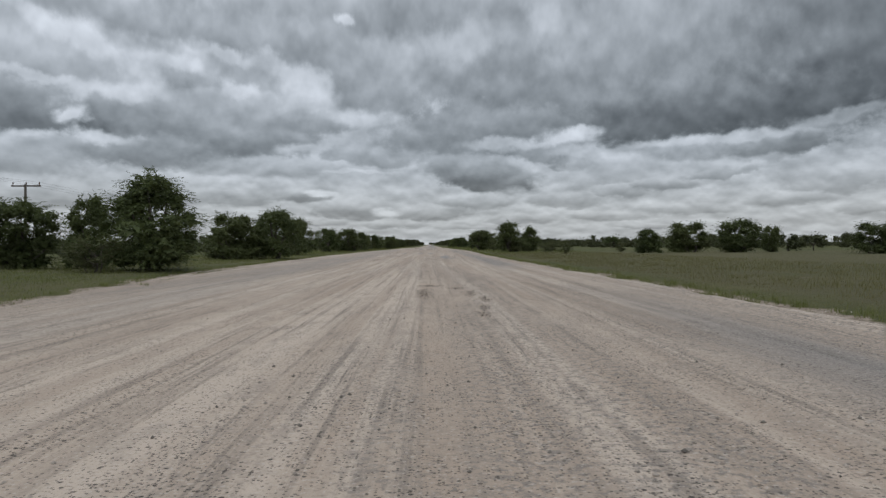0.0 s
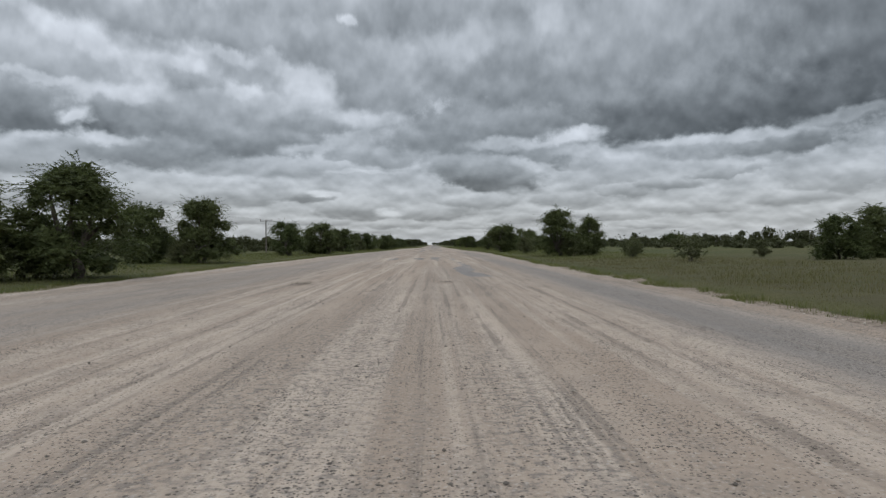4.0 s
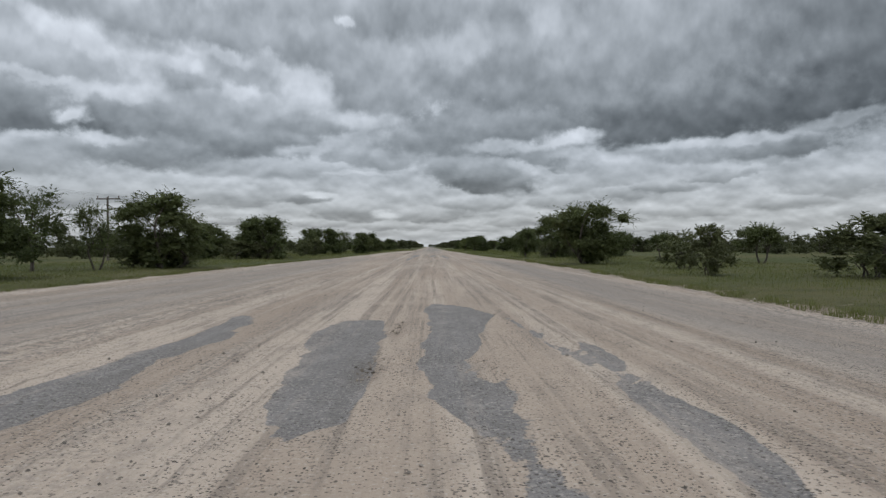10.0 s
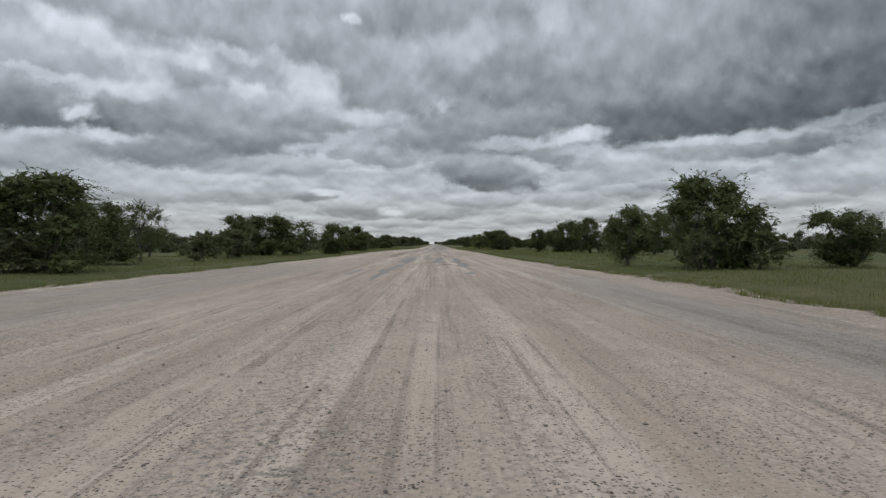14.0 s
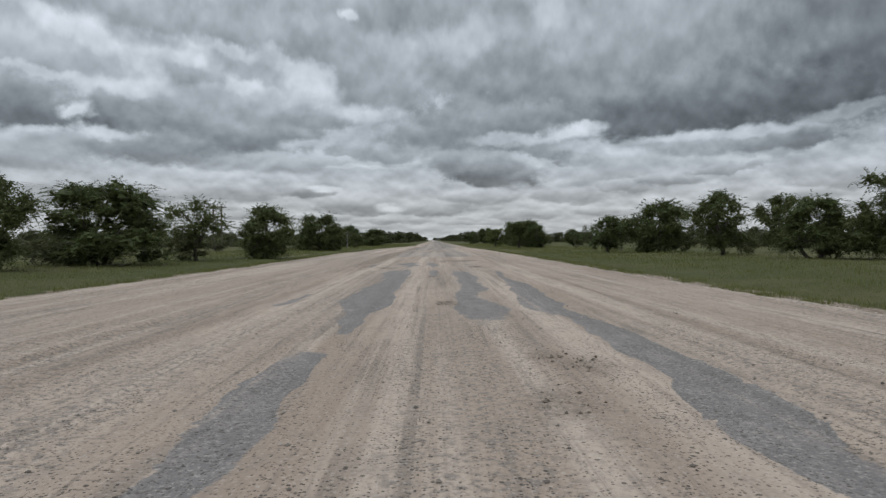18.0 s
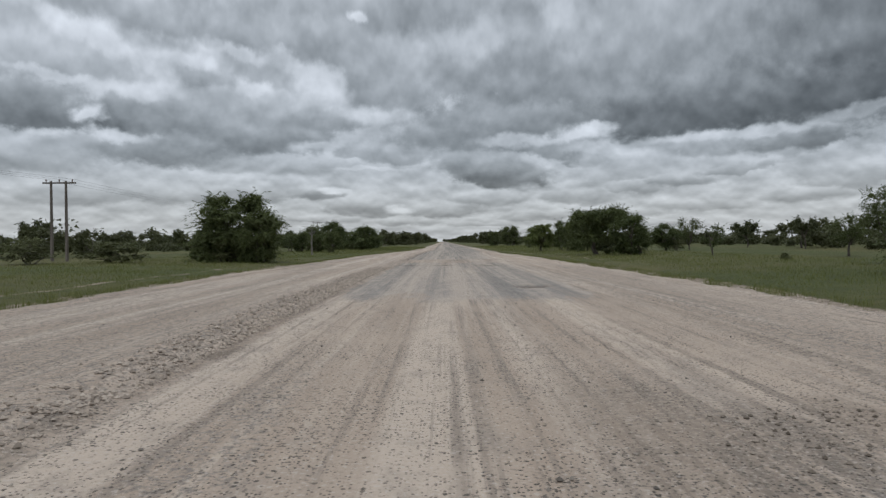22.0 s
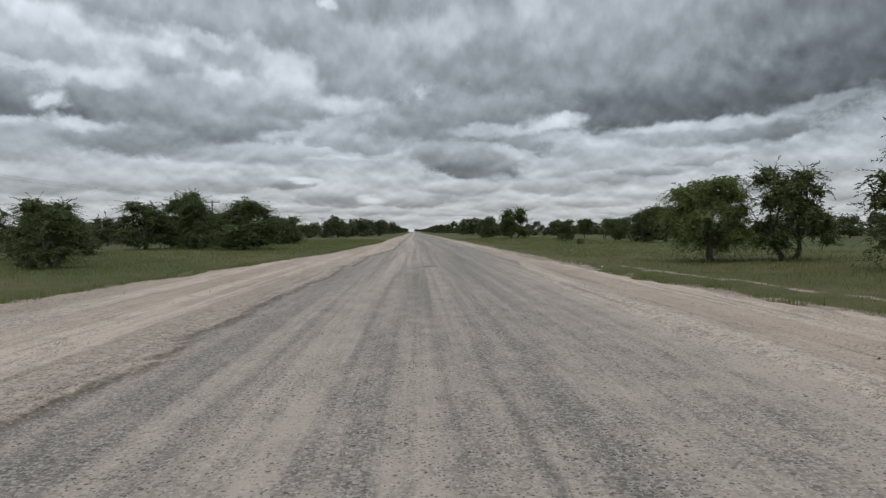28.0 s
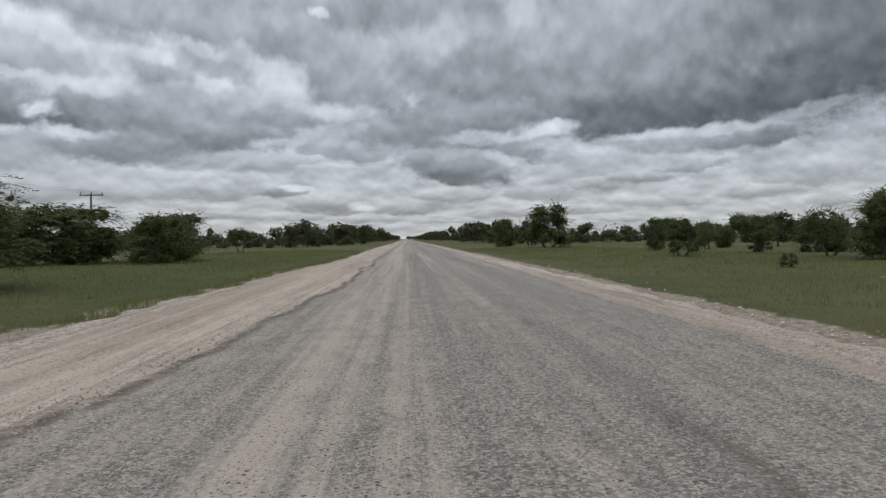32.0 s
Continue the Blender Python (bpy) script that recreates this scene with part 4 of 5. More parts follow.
def hearts(rng, centres, radii, flat=0.6, fine=True):
    """The dark, dense inside of each leaf clump: many small facets of leaf, close together, of uneven outline."""
    ring = np.array([(math.cos(a) * c, math.sin(a) * c, s) for c, s, o in ((0.62, 0.78, 0.0), (1.0, 0.1, 0.5), (0.72, -0.66, 0.0)) for a in [(i + o) * math.pi / 3 for i in range(6)]])
    shell = np.concatenate([ring, [(0, 0, 1.0), (0, 0, -0.95)]])
    tri = [(18, i, (i + 1) % 6) for i in range(6)] + [(19, 12 + (i + 1) % 6, 12 + i) for i in range(6)]
    for i in range(6):
        j = (i + 1) % 6
        tri += [(i, 6 + i, j), (j, 6 + i, 6 + j), (6 + i, 12 + j, 6 + j), (6 + i, 12 + i, 12 + j)]
    count = len(centres)
    v = shell[None] * rng.uniform(0.6, 1.25, (count, 20, 1)) * radii[:, None, None] * np.array([1, 1, flat * 1.15]) + centres[:, None]
    f = (np.arange(count)[:, None, None] * 20 + np.array(tri)[None]).reshape(-1, 3)
    # every facet stands alone, slightly turned
    corners = v.reshape(-1, 3)[f.ravel()].reshape(-1, 3, 3)
    size = np.repeat(radii, len(tri))[:, None, None]
    if fine:
        a, b, c = corners[:, 0], corners[:, 1], corners[:, 2]
        ab, bc, ca = (a + b) / 2, (b + c) / 2, (c + a) / 2
        corners = np.concatenate([np.stack(q, 1) for q in ((a, ab, ca), (ab, b, bc), (ca, bc, c), (ab, bc, ca))])
        size = np.tile(size, (4, 1, 1)) * 0.8
    corners = corners + rng.normal(size=(len(corners), 1, 3)) * 0.16 * size
    middle = corners.mean(1, keepdims=True)
    corners = middle + (corners - middle) * 1.15 + rng.normal(size=corners.shape) * 0.16 * size
    return corners.reshape(-1, 3), np.arange(len(corners) * 3).reshape(-1, 3)


def crown_clumps(rng, w, h, low, clumps, shape):
    """Centres and radii of the leaf clumps in a crown w wide and h high."""
    centres, radii = [], []
    clumps = int(clumps * 1.6)
    for i in range(clumps):
        v = (i + rng.random()) / clumps
        z = h * (low + (0.90 - low) * v)
        if shape == "umbrella":
            z = h * (0.62 + 0.24 * rng.random()) if i % 4 else h * (0.35 + 0.3 * rng.random())
        e = np.clip((z / h - low) / (1 - low), 0, 1)
        reach = {"dome": math.sqrt(max(0.03, 1 - e ** 2.2)), "round": math.sin(math.pi * (0.18 + 0.74 * e)), "umbrella": 1.0, "willow": math.sqrt(max(0.05, 1 - e ** 3)), "vase": 0.3 + 0.7 * e ** 0.6 * math.sqrt(max(0.03, 1 - max(0, e - 0.6) ** 2 * 5)), "open": 0.35 + 0.65 * math.sin(math.pi * (0.15 + 0.6 * e))}[shape]
        size = w * rng.uniform(0.085, 0.165)
        a, r = rng.uniform(0, 2 * math.pi), (0.5 * w - size) * reach * math.sqrt(rng.uniform(0.12, 1.0))
        centres.append((r * math.cos(a), r * math.sin(a), min(z, h - size * 0.72)))
        radii.append(size)
    return np.array(centres), np.array(radii)


def make_tree(name, label, category, seed, w, h, low, clumps, leaves, length, shape="dome", stems=1, girth=0.17, droop=0.35, leaf=None, limb_count=9):
    """A tree or bush, at the origin: trunks, limbs and a crown of leaf sprays."""
    rng = np.random.default_rng(seed)
    root = new(name)
    tagged(root, label, category)
    centres, radii = crown_clumps(rng, w * 1.1, h, low, clumps, shape)
    forks = []
    for s in range(stems):
        a = 2 * math.pi * (s + rng.random() * 0.5) / stems
        lean = 0.0 if stems == 1 else 0.16 * w
        fork = np.array([lean * math.cos(a), lean * math.sin(a), h * (low * 0.6 + 0.16)]) + rng.normal(size=3) * 0.04 * w * np.array([1, 1, 0.3])
        foot = np.array([0.25 * lean * math.cos(a), 0.25 * lean * math.sin(a), -0.3])
        path = [foot + (fork - foot) * t + np.array([0.05 * w * math.sin(3 * t + s), 0.04 * w * math.sin(4 * t + 2 * s), 0]) * t * (1 - t) * 3 for t in np.linspace(0, 1, 6)]
        v, f = tube(path, [girth * g for g in (1.5, 1.15, 1.0, 0.92, 0.85, 0.8)], 8)
        part("trunk", mesh_of("trunk", v, f, True), bark_mat, root)
        forks.append(path[-1])
    order = np.argsort(-radii)[:limb_count]
    for j, c in enumerate(order):
        start = forks[j % stems] - np.array([0, 0, 0.12 * h * rng.random()])
        end = centres[c] + np.array([0, 0, radii[c] * 0.2])
        bend = rng.normal(size=3) * 0.05 * w
        path = [start + (end - start) * t + bend * math.sin(math.pi * t) + np.array([0, 0, 0.06 * h * math.sin(math.pi * t)]) for t in np.linspace(0, 1, 6)]
        v, f = tube(path, [girth * g for g in (0.62, 0.5, 0.4, 0.3, 0.2, 0.08)], 6)
        part("limb", mesh_of("limb", v, f, True), bark_mat, root)
    leaves, length = leaves * 1.35, length * 0.84
    v1, f1 = feathers(rng, centres, radii, int(leaves * 0.84), length, droop)
    v2, f2 = feathers(rng, centres, radii * 1.2, int(leaves * 0.16), length, droop - 0.1)
    v3, f3 = hearts(rng, centres, radii * (0.3 if shape == "open" else 0.6), fine=leaf is not far_mat)
    every = np.concatenate([v1, v2, v3])
    EXTENT[root.name] = (2 * float(np.percentile(np.abs(every[:, :2]), 99.6)), float(np.percentile(every[:, 2], 99.8)))
    part("crown", mesh_of("crown", every, np.concatenate([f1, f2 + len(v1), f3 + len(v1) + len(v2)]), False), leaf or leaf_mat, root)
    return root


def make_dead_tree(seed, h):
    rng = np.random.default_rng(seed)
    root = new("dead_tree")
    tagged(root, "leafless grey dead tree among green bushes", "tree")
    v, f = tube([(0, 0, -0.3), (0.05, 0, h * 0.3), (-0.05, 0.05, h * 0.6), (0.0, 0, h)], (0.11, 0.085, 0.06, 0.012), 7)
    part("trunk", mesh_of("trunk", v, f, True), dead_mat, root)
    for i in range(14):
        z, a = h * rng.uniform(0.35, 0.95), rng.uniform(0, 2 * math.pi)
        r = (0.25 + 0.4 * rng.random()) * h * 0.42
        end = (r * math.cos(a), r * math.sin(a), z + r * rng.uniform(0.4, 1.0))
        v, f = tube([(0, 0, z), (end[0] * 0.5, end[1] * 0.5, z + (end[2] - z) * 0.35), end], (0.035, 0.022, 0.006), 5)
        part("branch", mesh_of("branch", v, f, True), dead_mat, root)
    return root


EXTENT = {}
KINDS = {
    "big": [make_tree("thorn_tree", "broad dark-green thorn tree with dense rounded crown on the grass", "tree", 1, 6, 5.5, 0.07, 26, 18000, 0.15, "dome", 2, 0.17),
            make_tree("thorn_tree", "spreading thorn tree with uneven dark-green crown and short trunk", "tree", 2, 6, 5.5, 0.09, 24, 17000, 0.15, "dome", 1, 0.22)],
    "multi": [make_tree("thorn_tree", "several-stemmed thorn tree with dark-green foliage down to the grass", "tree", 3, 6, 5.2, 0.04, 26, 13500, 0.18, "dome", 3, 0.13),
              make_tree("thorn_tree", "dense bushy thorn tree with low-hanging dark-green branches", "tree", 4, 6, 5.2, 0.04, 24, 13000, 0.18, "round", 3, 0.12)],
    "tree": [make_tree("thorn_tree", "medium green thorn tree with rounded crown above a dark trunk", "tree", 5, 5, 5, 0.17, 18, 10000, 0.165, "round", 1, 0.17),
             make_tree("thorn_tree", "green savanna tree with full crown and forked trunk", "tree", 6, 5, 5, 0.14, 19, 10000, 0.165, "dome", 2, 0.13)],
    "round": [make_tree("thorn_tree", "dense round dark-green tree standing in the verge", "tree", 7, 6, 4.8, 0.05, 24, 13000, 0.175, "dome", 2, 0.14),
              make_tree("thorn_tree", "low dense rounded tree with foliage to the ground", "tree", 8, 6, 4.8, 0.05, 22, 12500, 0.175, "round", 3, 0.12)],
    "open": [make_tree("thorn_tree", "airy thorn tree with gaps in its feathery green crown", "tree", 9, 5.5, 5, 0.30, 15, 9000, 0.15, "open", 2, 0.11, 0.15),
             make_tree("thorn_tree", "thin-crowned feathery thorn tree with visible dark limbs", "tree", 10, 5.5, 5, 0.34, 14, 8500, 0.15, "open", 1, 0.14, 0.15)],
    "thin": [make_tree("thorn_tree", "small sparse thorn tree with thin bare-looking branches", "tree", 11, 3, 3.5, 0.35, 9, 2000, 0.17, "open", 2, 0.06, 0.1, None, 8)],
    "flat": [make_tree("thorn_tree", "low flat-topped thorn tree with thin dark stems", "tree", 12, 4, 3.2, 0.42, 13, 4600, 0.18, "umbrella", 2, 0.08, 0.1, None, 10)],
    "umbrella": [make_tree("thorn_tree", "umbrella thorn tree with wide flat dark-green crown", "tree", 13, 6, 4.6, 0.38, 24, 18000, 0.155, "umbrella", 1, 0.2, 0.3, None, 12)],
    "willow": [make_tree("thorn_tree", "bright green tree with drooping feathery branches beside the road", "tree", 14, 5.6, 5, 0.2, 24, 19000, 0.16, "willow", 1, 0.2, 0.8, fresh_mat)],
    "vase": [make_tree("thorn_tree", "spreading thorn tree with feathery crown over a narrow leafy foot", "tree", 18, 6.5, 5.2, 0.10, 26, 17000, 0.15, "vase", 2, 0.15, 0.2, None, 14)],
    "bush": [make_tree("bush", "low green thorn bush growing in the grass", "bush", 15, 2.6, 2.3, 0.10, 12, 3000, 0.15, "dome", 4, 0.035, 0.1, bush_mat, 9),
             make_tree("bush", "ragged grey-green bush with upright twigs in the grass", "bush", 16, 2.6, 2.3, 0.14, 10, 2400, 0.16, "open", 4, 0.03, -0.1, bush_mat, 9)],
    "dead": [make_dead_tree(17, 3.6)],
    "far_tree": [make_tree("thorn_tree", "distant green thorn tree in the bush beyond the verge", "tree", 21, 5, 4.6, 0.2, 14, 1750, 0.31, "dome", 1, 0.14, 0.2, far_mat, 4),
                 make_tree("thorn_tree", "distant round-crowned thorn tree in open bushland", "tree", 22, 5, 4.6, 0.12, 14, 1800, 0.31, "round", 2, 0.12, 0.2, far_mat, 4),
                 make_tree("thorn_tree", "distant flat-topped thorn tree in open bushland", "tree", 23, 5, 4.6, 0.4, 13, 1650, 0.31, "umbrella", 1, 0.13, 0.2, far_mat, 5)],
    "far_bush": [make_tree("bush", "distant low grey-green bush in open grassland", "bush", 24, 3, 2.2, 0.06, 10, 1000, 0.25, "dome", 3, 0.05, 0.1, far_mat, 4)],
}
SIZES = {"big": (6, 5.5), "multi": (6, 5.2), "tree": (5, 5), "round": (6, 4.8), "open": (5.5, 5), "thin": (3, 3.5), "flat": (4, 3.2), "umbrella": (6, 4.6), "willow": (5.6, 5), "vase": (6.5, 5.2), "bush": (2.6, 2.3), "dead": (2.1, 3.6), "far_tree": (5, 4.6), "far_bush": (3, 2.2)}
used, planted, GROWN = set(), 0, []


def plant(kind, x, y, w, h, turn=None):
    """A tree or bush with its foot at x, y, w wide and h high over the road."""
    global planted
    planted += 1
    GROWN.append((kind, x, y, w, h))
    choice = KINDS[kind][planted % len(KINDS[kind])]
    z = float(ground_height(np.array([x]), np.array([y]))[0])
    nw, nh = EXTENT.get(choice.name, SIZES[kind])
    spin = (planted * 137.5) % 360 if turn is None else turn
    m = pose(x, y, z, 0, 0, spin) @ Matrix.Diagonal((w / nw, w / nw, (h - z) / nh, 1))
    if choice.name not in used:
        used.add(choice.name)
        choice.matrix_basis = m
        return choice
    keep = choice.scale.copy()
    choice.scale = (1, 1, 1)
    made = copy_thing(choice, m)
    choice.scale = keep
    return made


plant("big", -17.3, 41.4, 7.6, 6.2)
plant("multi", -22.0, 43.7, 3.5, 5.0)
plant("multi", -26.4, 43.7, 5.5, 4.7)
plant("multi", -21.6, 72.4, 7.2, 5.1)
plant("big", -17.3, 75.9, 6.9, 5.8)
plant("multi", 51.4, 75.9, 6.6, 3.9)
plant("bush", 18.8, 92.3, 2.8, 2.3)
plant("multi", 31.2, 94.3, 4.8, 3.7)
plant("multi", 45.1, 96.6, 7.5, 5.1)
plant("multi", 38.7, 98.9, 7.4, 4.8)
plant("multi", 51.1, 98.9, 3.4, 4.2)
plant("big", -20.2, 102.3, 6.4, 5.8)
plant("multi", -24.8, 101.0, 5.2, 5.4)
plant("bush", 29.9, 103.9, 1.8, 1.8)
plant("bush", 18.2, 104.9, 2.2, 2.0)
plant("far_tree", 59.7, 110.0, 4.8, 3.2)
plant("far_tree", 64.0, 110.0, 3.8, 2.9)
plant("bush", 20.3, 111.2, 2.3, 2.2)
plant("big", 18.2, 121.9, 4.9, 4.9)
plant("bush", 18.9, 138.4, 4.4, 3.0)
plant("tree", -21.0, 140.3, 5.1, 5.2)
plant("bush", 13.7, 142.6, 2.5, 2.7)
plant("open", -24.3, 150.6, 4.1, 5.2)
plant("tree", -47.4, 151.6, 8.2, 4.2)
plant("bush", 16.2, 152.5, 4.0, 2.6)
plant("open", -21.6, 152.9, 2.8, 4.6)
plant("tree", -44.1, 155.6, 4.1, 3.4)
plant("flat", 25.9, 162.1, 3.8, 3.4)
plant("bush", -21.1, 166.2, 3.0, 1.5)
plant("bush", 23.6, 171.7, 2.1, 1.4)
plant("flat", 47.6, 173.5, 4.6, 3.6)
plant("flat", 24.0, 178.2, 3.7, 3.1)
plant("bush", 16.8, 179.3, 2.2, 1.5)
plant("bush", -19.8, 213.2, 3.4, 2.5)
plant("open", 24.9, 221.5, 5.1, 5.7)
plant("bush", -20.3, 223.8, 4.9, 3.1)
plant("open", -30.9, 229.8, 5.1, 3.8)
plant("tree", -22.6, 233.4, 4.5, 5.0)
plant("open", 27.6, 233.4, 3.9, 5.4)
plant("big", -21.0, 241.5, 8.1, 5.3)
plant("tree", 24.7, 244.9, 5.0, 4.5)
plant("tree", 22.6, 254.1, 5.3, 5.5)
plant("round", -15.4, 258.2, 5.9, 4.8)
plant("tree", 32.4, 263.8, 5.0, 5.8)
plant("round", 22.0, 267.9, 7.3, 5.6)
plant("tree", 17.8, 271.4, 5.2, 4.1)
plant("open", 22.0, 281.1, 3.5, 4.4)
plant("bush", 20.8, 289.6, 0.8, 0.7)
plant("bush", -31.1, 294.2, 4.5, 2.2)
plant("bush", -25.4, 295.1, 4.6, 1.8)
plant("open", 28.7, 295.8, 3.1, 3.4)
plant("multi", -17.4, 297.8, 7.2, 5.6)
plant("round", -15.4, 296.4, 4.6, 4.2)
plant("thin", 20.8, 301.3, 2.2, 2.9)
plant("bush", -22.1, 304.2, 2.7, 1.1)
plant("dead", -16.7, 324.0, 2.1, 3.6)
plant("flat", -28.2, 328.1, 3.2, 2.2)
plant("tree", 26.2, 328.8, 4.5, 3.6)
plant("flat", -22.5, 329.1, 3.0, 2.9)
plant("flat", -25.9, 330.5, 2.7, 2.7)
plant("open", 30.0, 331.4, 3.2, 4.4)
plant("far_tree", 45.2, 332.2, 3.5, 4.5)
plant("tree", -16.7, 338.8, 3.4, 3.2)
plant("tree", -19.5, 343.7, 3.9, 2.8)
plant("far_tree", 44.4, 346.8, 4.1, 4.4)
plant("open", -24.7, 347.4, 3.4, 3.3)
plant("tree", -23.2, 349.8, 3.3, 3.4)
plant("far_tree", -68.1, 356.2, 5.7, 5.9)
plant("big", -15.8, 368.0, 7.9, 4.6)
plant("big", -20.7, 369.7, 3.2, 4.7)
plant("tree", -25.7, 371.4, 5.7, 4.6)
plant("bush", 15.2, 374.5, 0.9, 0.8)
plant("round", -22.4, 374.9, 5.9, 5.7)
plant("tree", 28.5, 378.2, 3.4, 3.1)
plant("big", 23.5, 379.8, 4.1, 3.6)
plant("umbrella", 26.1, 380.6, 5.4, 4.2)
plant("tree", 30.8, 382.2, 2.5, 3.3)
plant("open", 23.9, 385.1, 3.1, 3.2)
plant("tree", 17.0, 389.5, 2.5, 2.7)
plant("round", -17.3, 393.3, 4.5, 3.5)
plant("multi", -23.7, 393.8, 8.3, 4.3)
plant("round", 30.3, 395.6, 4.1, 2.8)
plant("umbrella", 25.2, 396.2, 3.7, 3.2)
plant("open", -29.8, 396.4, 4.6, 5.8)
plant("tree", -18.3, 399.0, 5.7, 3.8)
plant("tree", 21.5, 406.4, 2.6, 3.2)
plant("tree", -21.6, 409.4, 4.6, 4.2)
plant("open", 27.8, 409.4, 2.9, 2.9)
plant("round", 32.0, 414.5, 2.7, 2.5)
plant("far_tree", 38.5, 415.9, 4.0, 4.0)
plant("thin", -28.5, 417.0, 3.0, 3.5)
plant("umbrella", 26.7, 417.1, 3.0, 3.5)
plant("tree", 32.9, 422.5, 3.0, 3.1)
plant("flat", -20.1, 426.1, 3.3, 3.2)
plant("tree", 17.4, 431.2, 6.5, 5.8)
plant("round", 13.9, 447.3, 4.2, 4.5)
plant("big", 27.8, 241.7, 5.7, 5.9)
plant("willow", 12.2, 338.7, 4.5, 3.9)
plant("tree", 15.2, 338.0, 3.9, 4.4)
plant("multi", 16.2, 330.0, 5.4, 5.2)
plant("round", 16.0, 195.4, 6.5, 5.7)
plant("bush", 17.8, 193.9, 3.6, 2.9)
plant("bush", 14.3, 193.0, 1.8, 2.2)
plant("tree", 13.0, 202.0, 3.6, 4.2)
plant("vase", 24.2, 196.0, 4.7, 3.7)
plant("vase", 13.1, 165.0, 6.9, 5.2)
plant("round", 15.9, 307.7, 4.8, 4.0)
plant("umbrella", 13.8, 312.0, 6.5, 4.9)
plant("open", -18.8, 251.0, 5.9, 4.9)
plant("bush", -19.2, 250.0, 3.4, 2.2)
plant("round", -27.0, 190.0, 5.5, 4.6)
plant("big", -20.7, 191.8, 7.2, 5.4)
plant("open", -23.6, 211.0, 4.0, 5.1)
plant("round", -23.5, 203.0, 6.0, 4.7)
plant("round", -19.0, 157.5, 7.8, 5.5)
plant("bush", -25.0, 356.2, 5.0, 3.0)
plant("big", 14.6, 119.8, 6.4, 5.7)

# scrub at the feet of the larger trees
rng = np.random.default_rng(31)
for kind, x, y, w, h in list(GROWN):
    if kind in ("big", "multi", "round", "tree", "umbrella") and (x < -14 or rng.random() < 0.45):
        for k in range(2 if kind in ("big", "multi") and x < 0 else 1):
            s = rng.uniform(0.28, 0.45)
            out = 1 if x > 0 else -1
            plant("bush", x + out * rng.uniform(0.0, 0.35) * w, y + rng.uniform(-0.4, 0.4) * w, w * s * 1.2, h * s)

# trees further back in the bush
rng = np.random.default_rng(77)
for i in range(175):
    side = -1 if rng.random() < 0.55 else 1
    yy = rng.uniform(60, 520)
    off = rng.uniform(34, 85) if side < 0 else rng.uniform(40, 100)
    if side > 0 and yy < 150 and off < 75:
        continue
    kind = "far_bush" if rng.random() < 0.35 else "far_tree"
    nw, nh = SIZES[kind]
    s = rng.uniform(0.7, 1.05)
    plant(kind, side * off, yy, nw * s, nh * s * 0.9)
for i in range(26):
    side = -1 if i % 2 else 1
    yy = 455 + i * 9 + rng.uniform(-4, 4)
    kind = "far_tree"
    nw, nh = SIZES[kind]
    s = rng.uniform(0.8, 1.1)
    plant(kind, side * rng.uniform(17, 27), yy, nw * s, nh * s)
for kind in KINDS:
    for first in KINDS[kind]:
        if first.name not in used:
            for o in (*first.children_recursive, first):
                bpy.data.objects.remove(o)

# the woods towards the horizon
rng = np.random.default_rng(5)
wood_c, wood_r = [], []
while len(wood_c) < 10500:
    yy = rng.uniform(-100, 480) if rng.random() < 0.55 else 480 + 1500 * rng.random() ** 1.6
    side = -1 if rng.random() < 0.5 else 1
    lo = (42 if side < 0 else 50) if yy < 480 else 14 + 8 * rng.random()
    if side > 0 and yy < 170:
        lo = 95
    off = lo + rng.random() ** 1.3 * (150 if yy < 480 else 160)
    if vnoise(np.array([off * 0.03]), np.array([yy * 0.02]), 91)[0] < 0.3:
        continue
    size, tall = rng.uniform(1.0, 1.9), rng.uniform(2.2, 4.8)
    for k in range(3):
        wood_c.append((side * off + rng.normal() * size * 0.7, yy + rng.normal() * size * 0.7, max(0.9, tall - size * 0.75 - k * 1.3)))
        wood_r.append(size * (1.0 - 0.12 * k))
for i in range(640):
    # the belt along the far road, and the trees where it bends out of sight
    across = i % 4 == 0
    yy = rng.uniform(1490, 1560) if across else rng.uniform(500, 1480)
    off = rng.uniform(0, 70) if across else rng.uniform(13, 26)
    size = rng.uniform(1.8, 2.8)
    for k in range(2):
        wood_c.append(((-1) ** (i // 2) * off + rng.normal(), yy + rng.normal() * 2, rng.uniform(2.6, 4.6) - 1.8 * k))
        wood_r.append(size)
wood_c, wood_r = np.array(wood_c), np.array(wood_r)
wv, wf = sprays(rng, wood_c, wood_r, 200000, 0.42, shell=0.55, wide=0.3)
hv, hf = hearts(rng, wood_c[::2], wood_r[::2] * 0.7, 0.7)
woods = part("woods", mesh_of("woods", np.concatenate([wv, hv]), np.concatenate([wf, hf + len(wv)])), far_mat)
tagged(woods, "distant dark-green thorn woods along the horizon", "woods", kind="stuff")


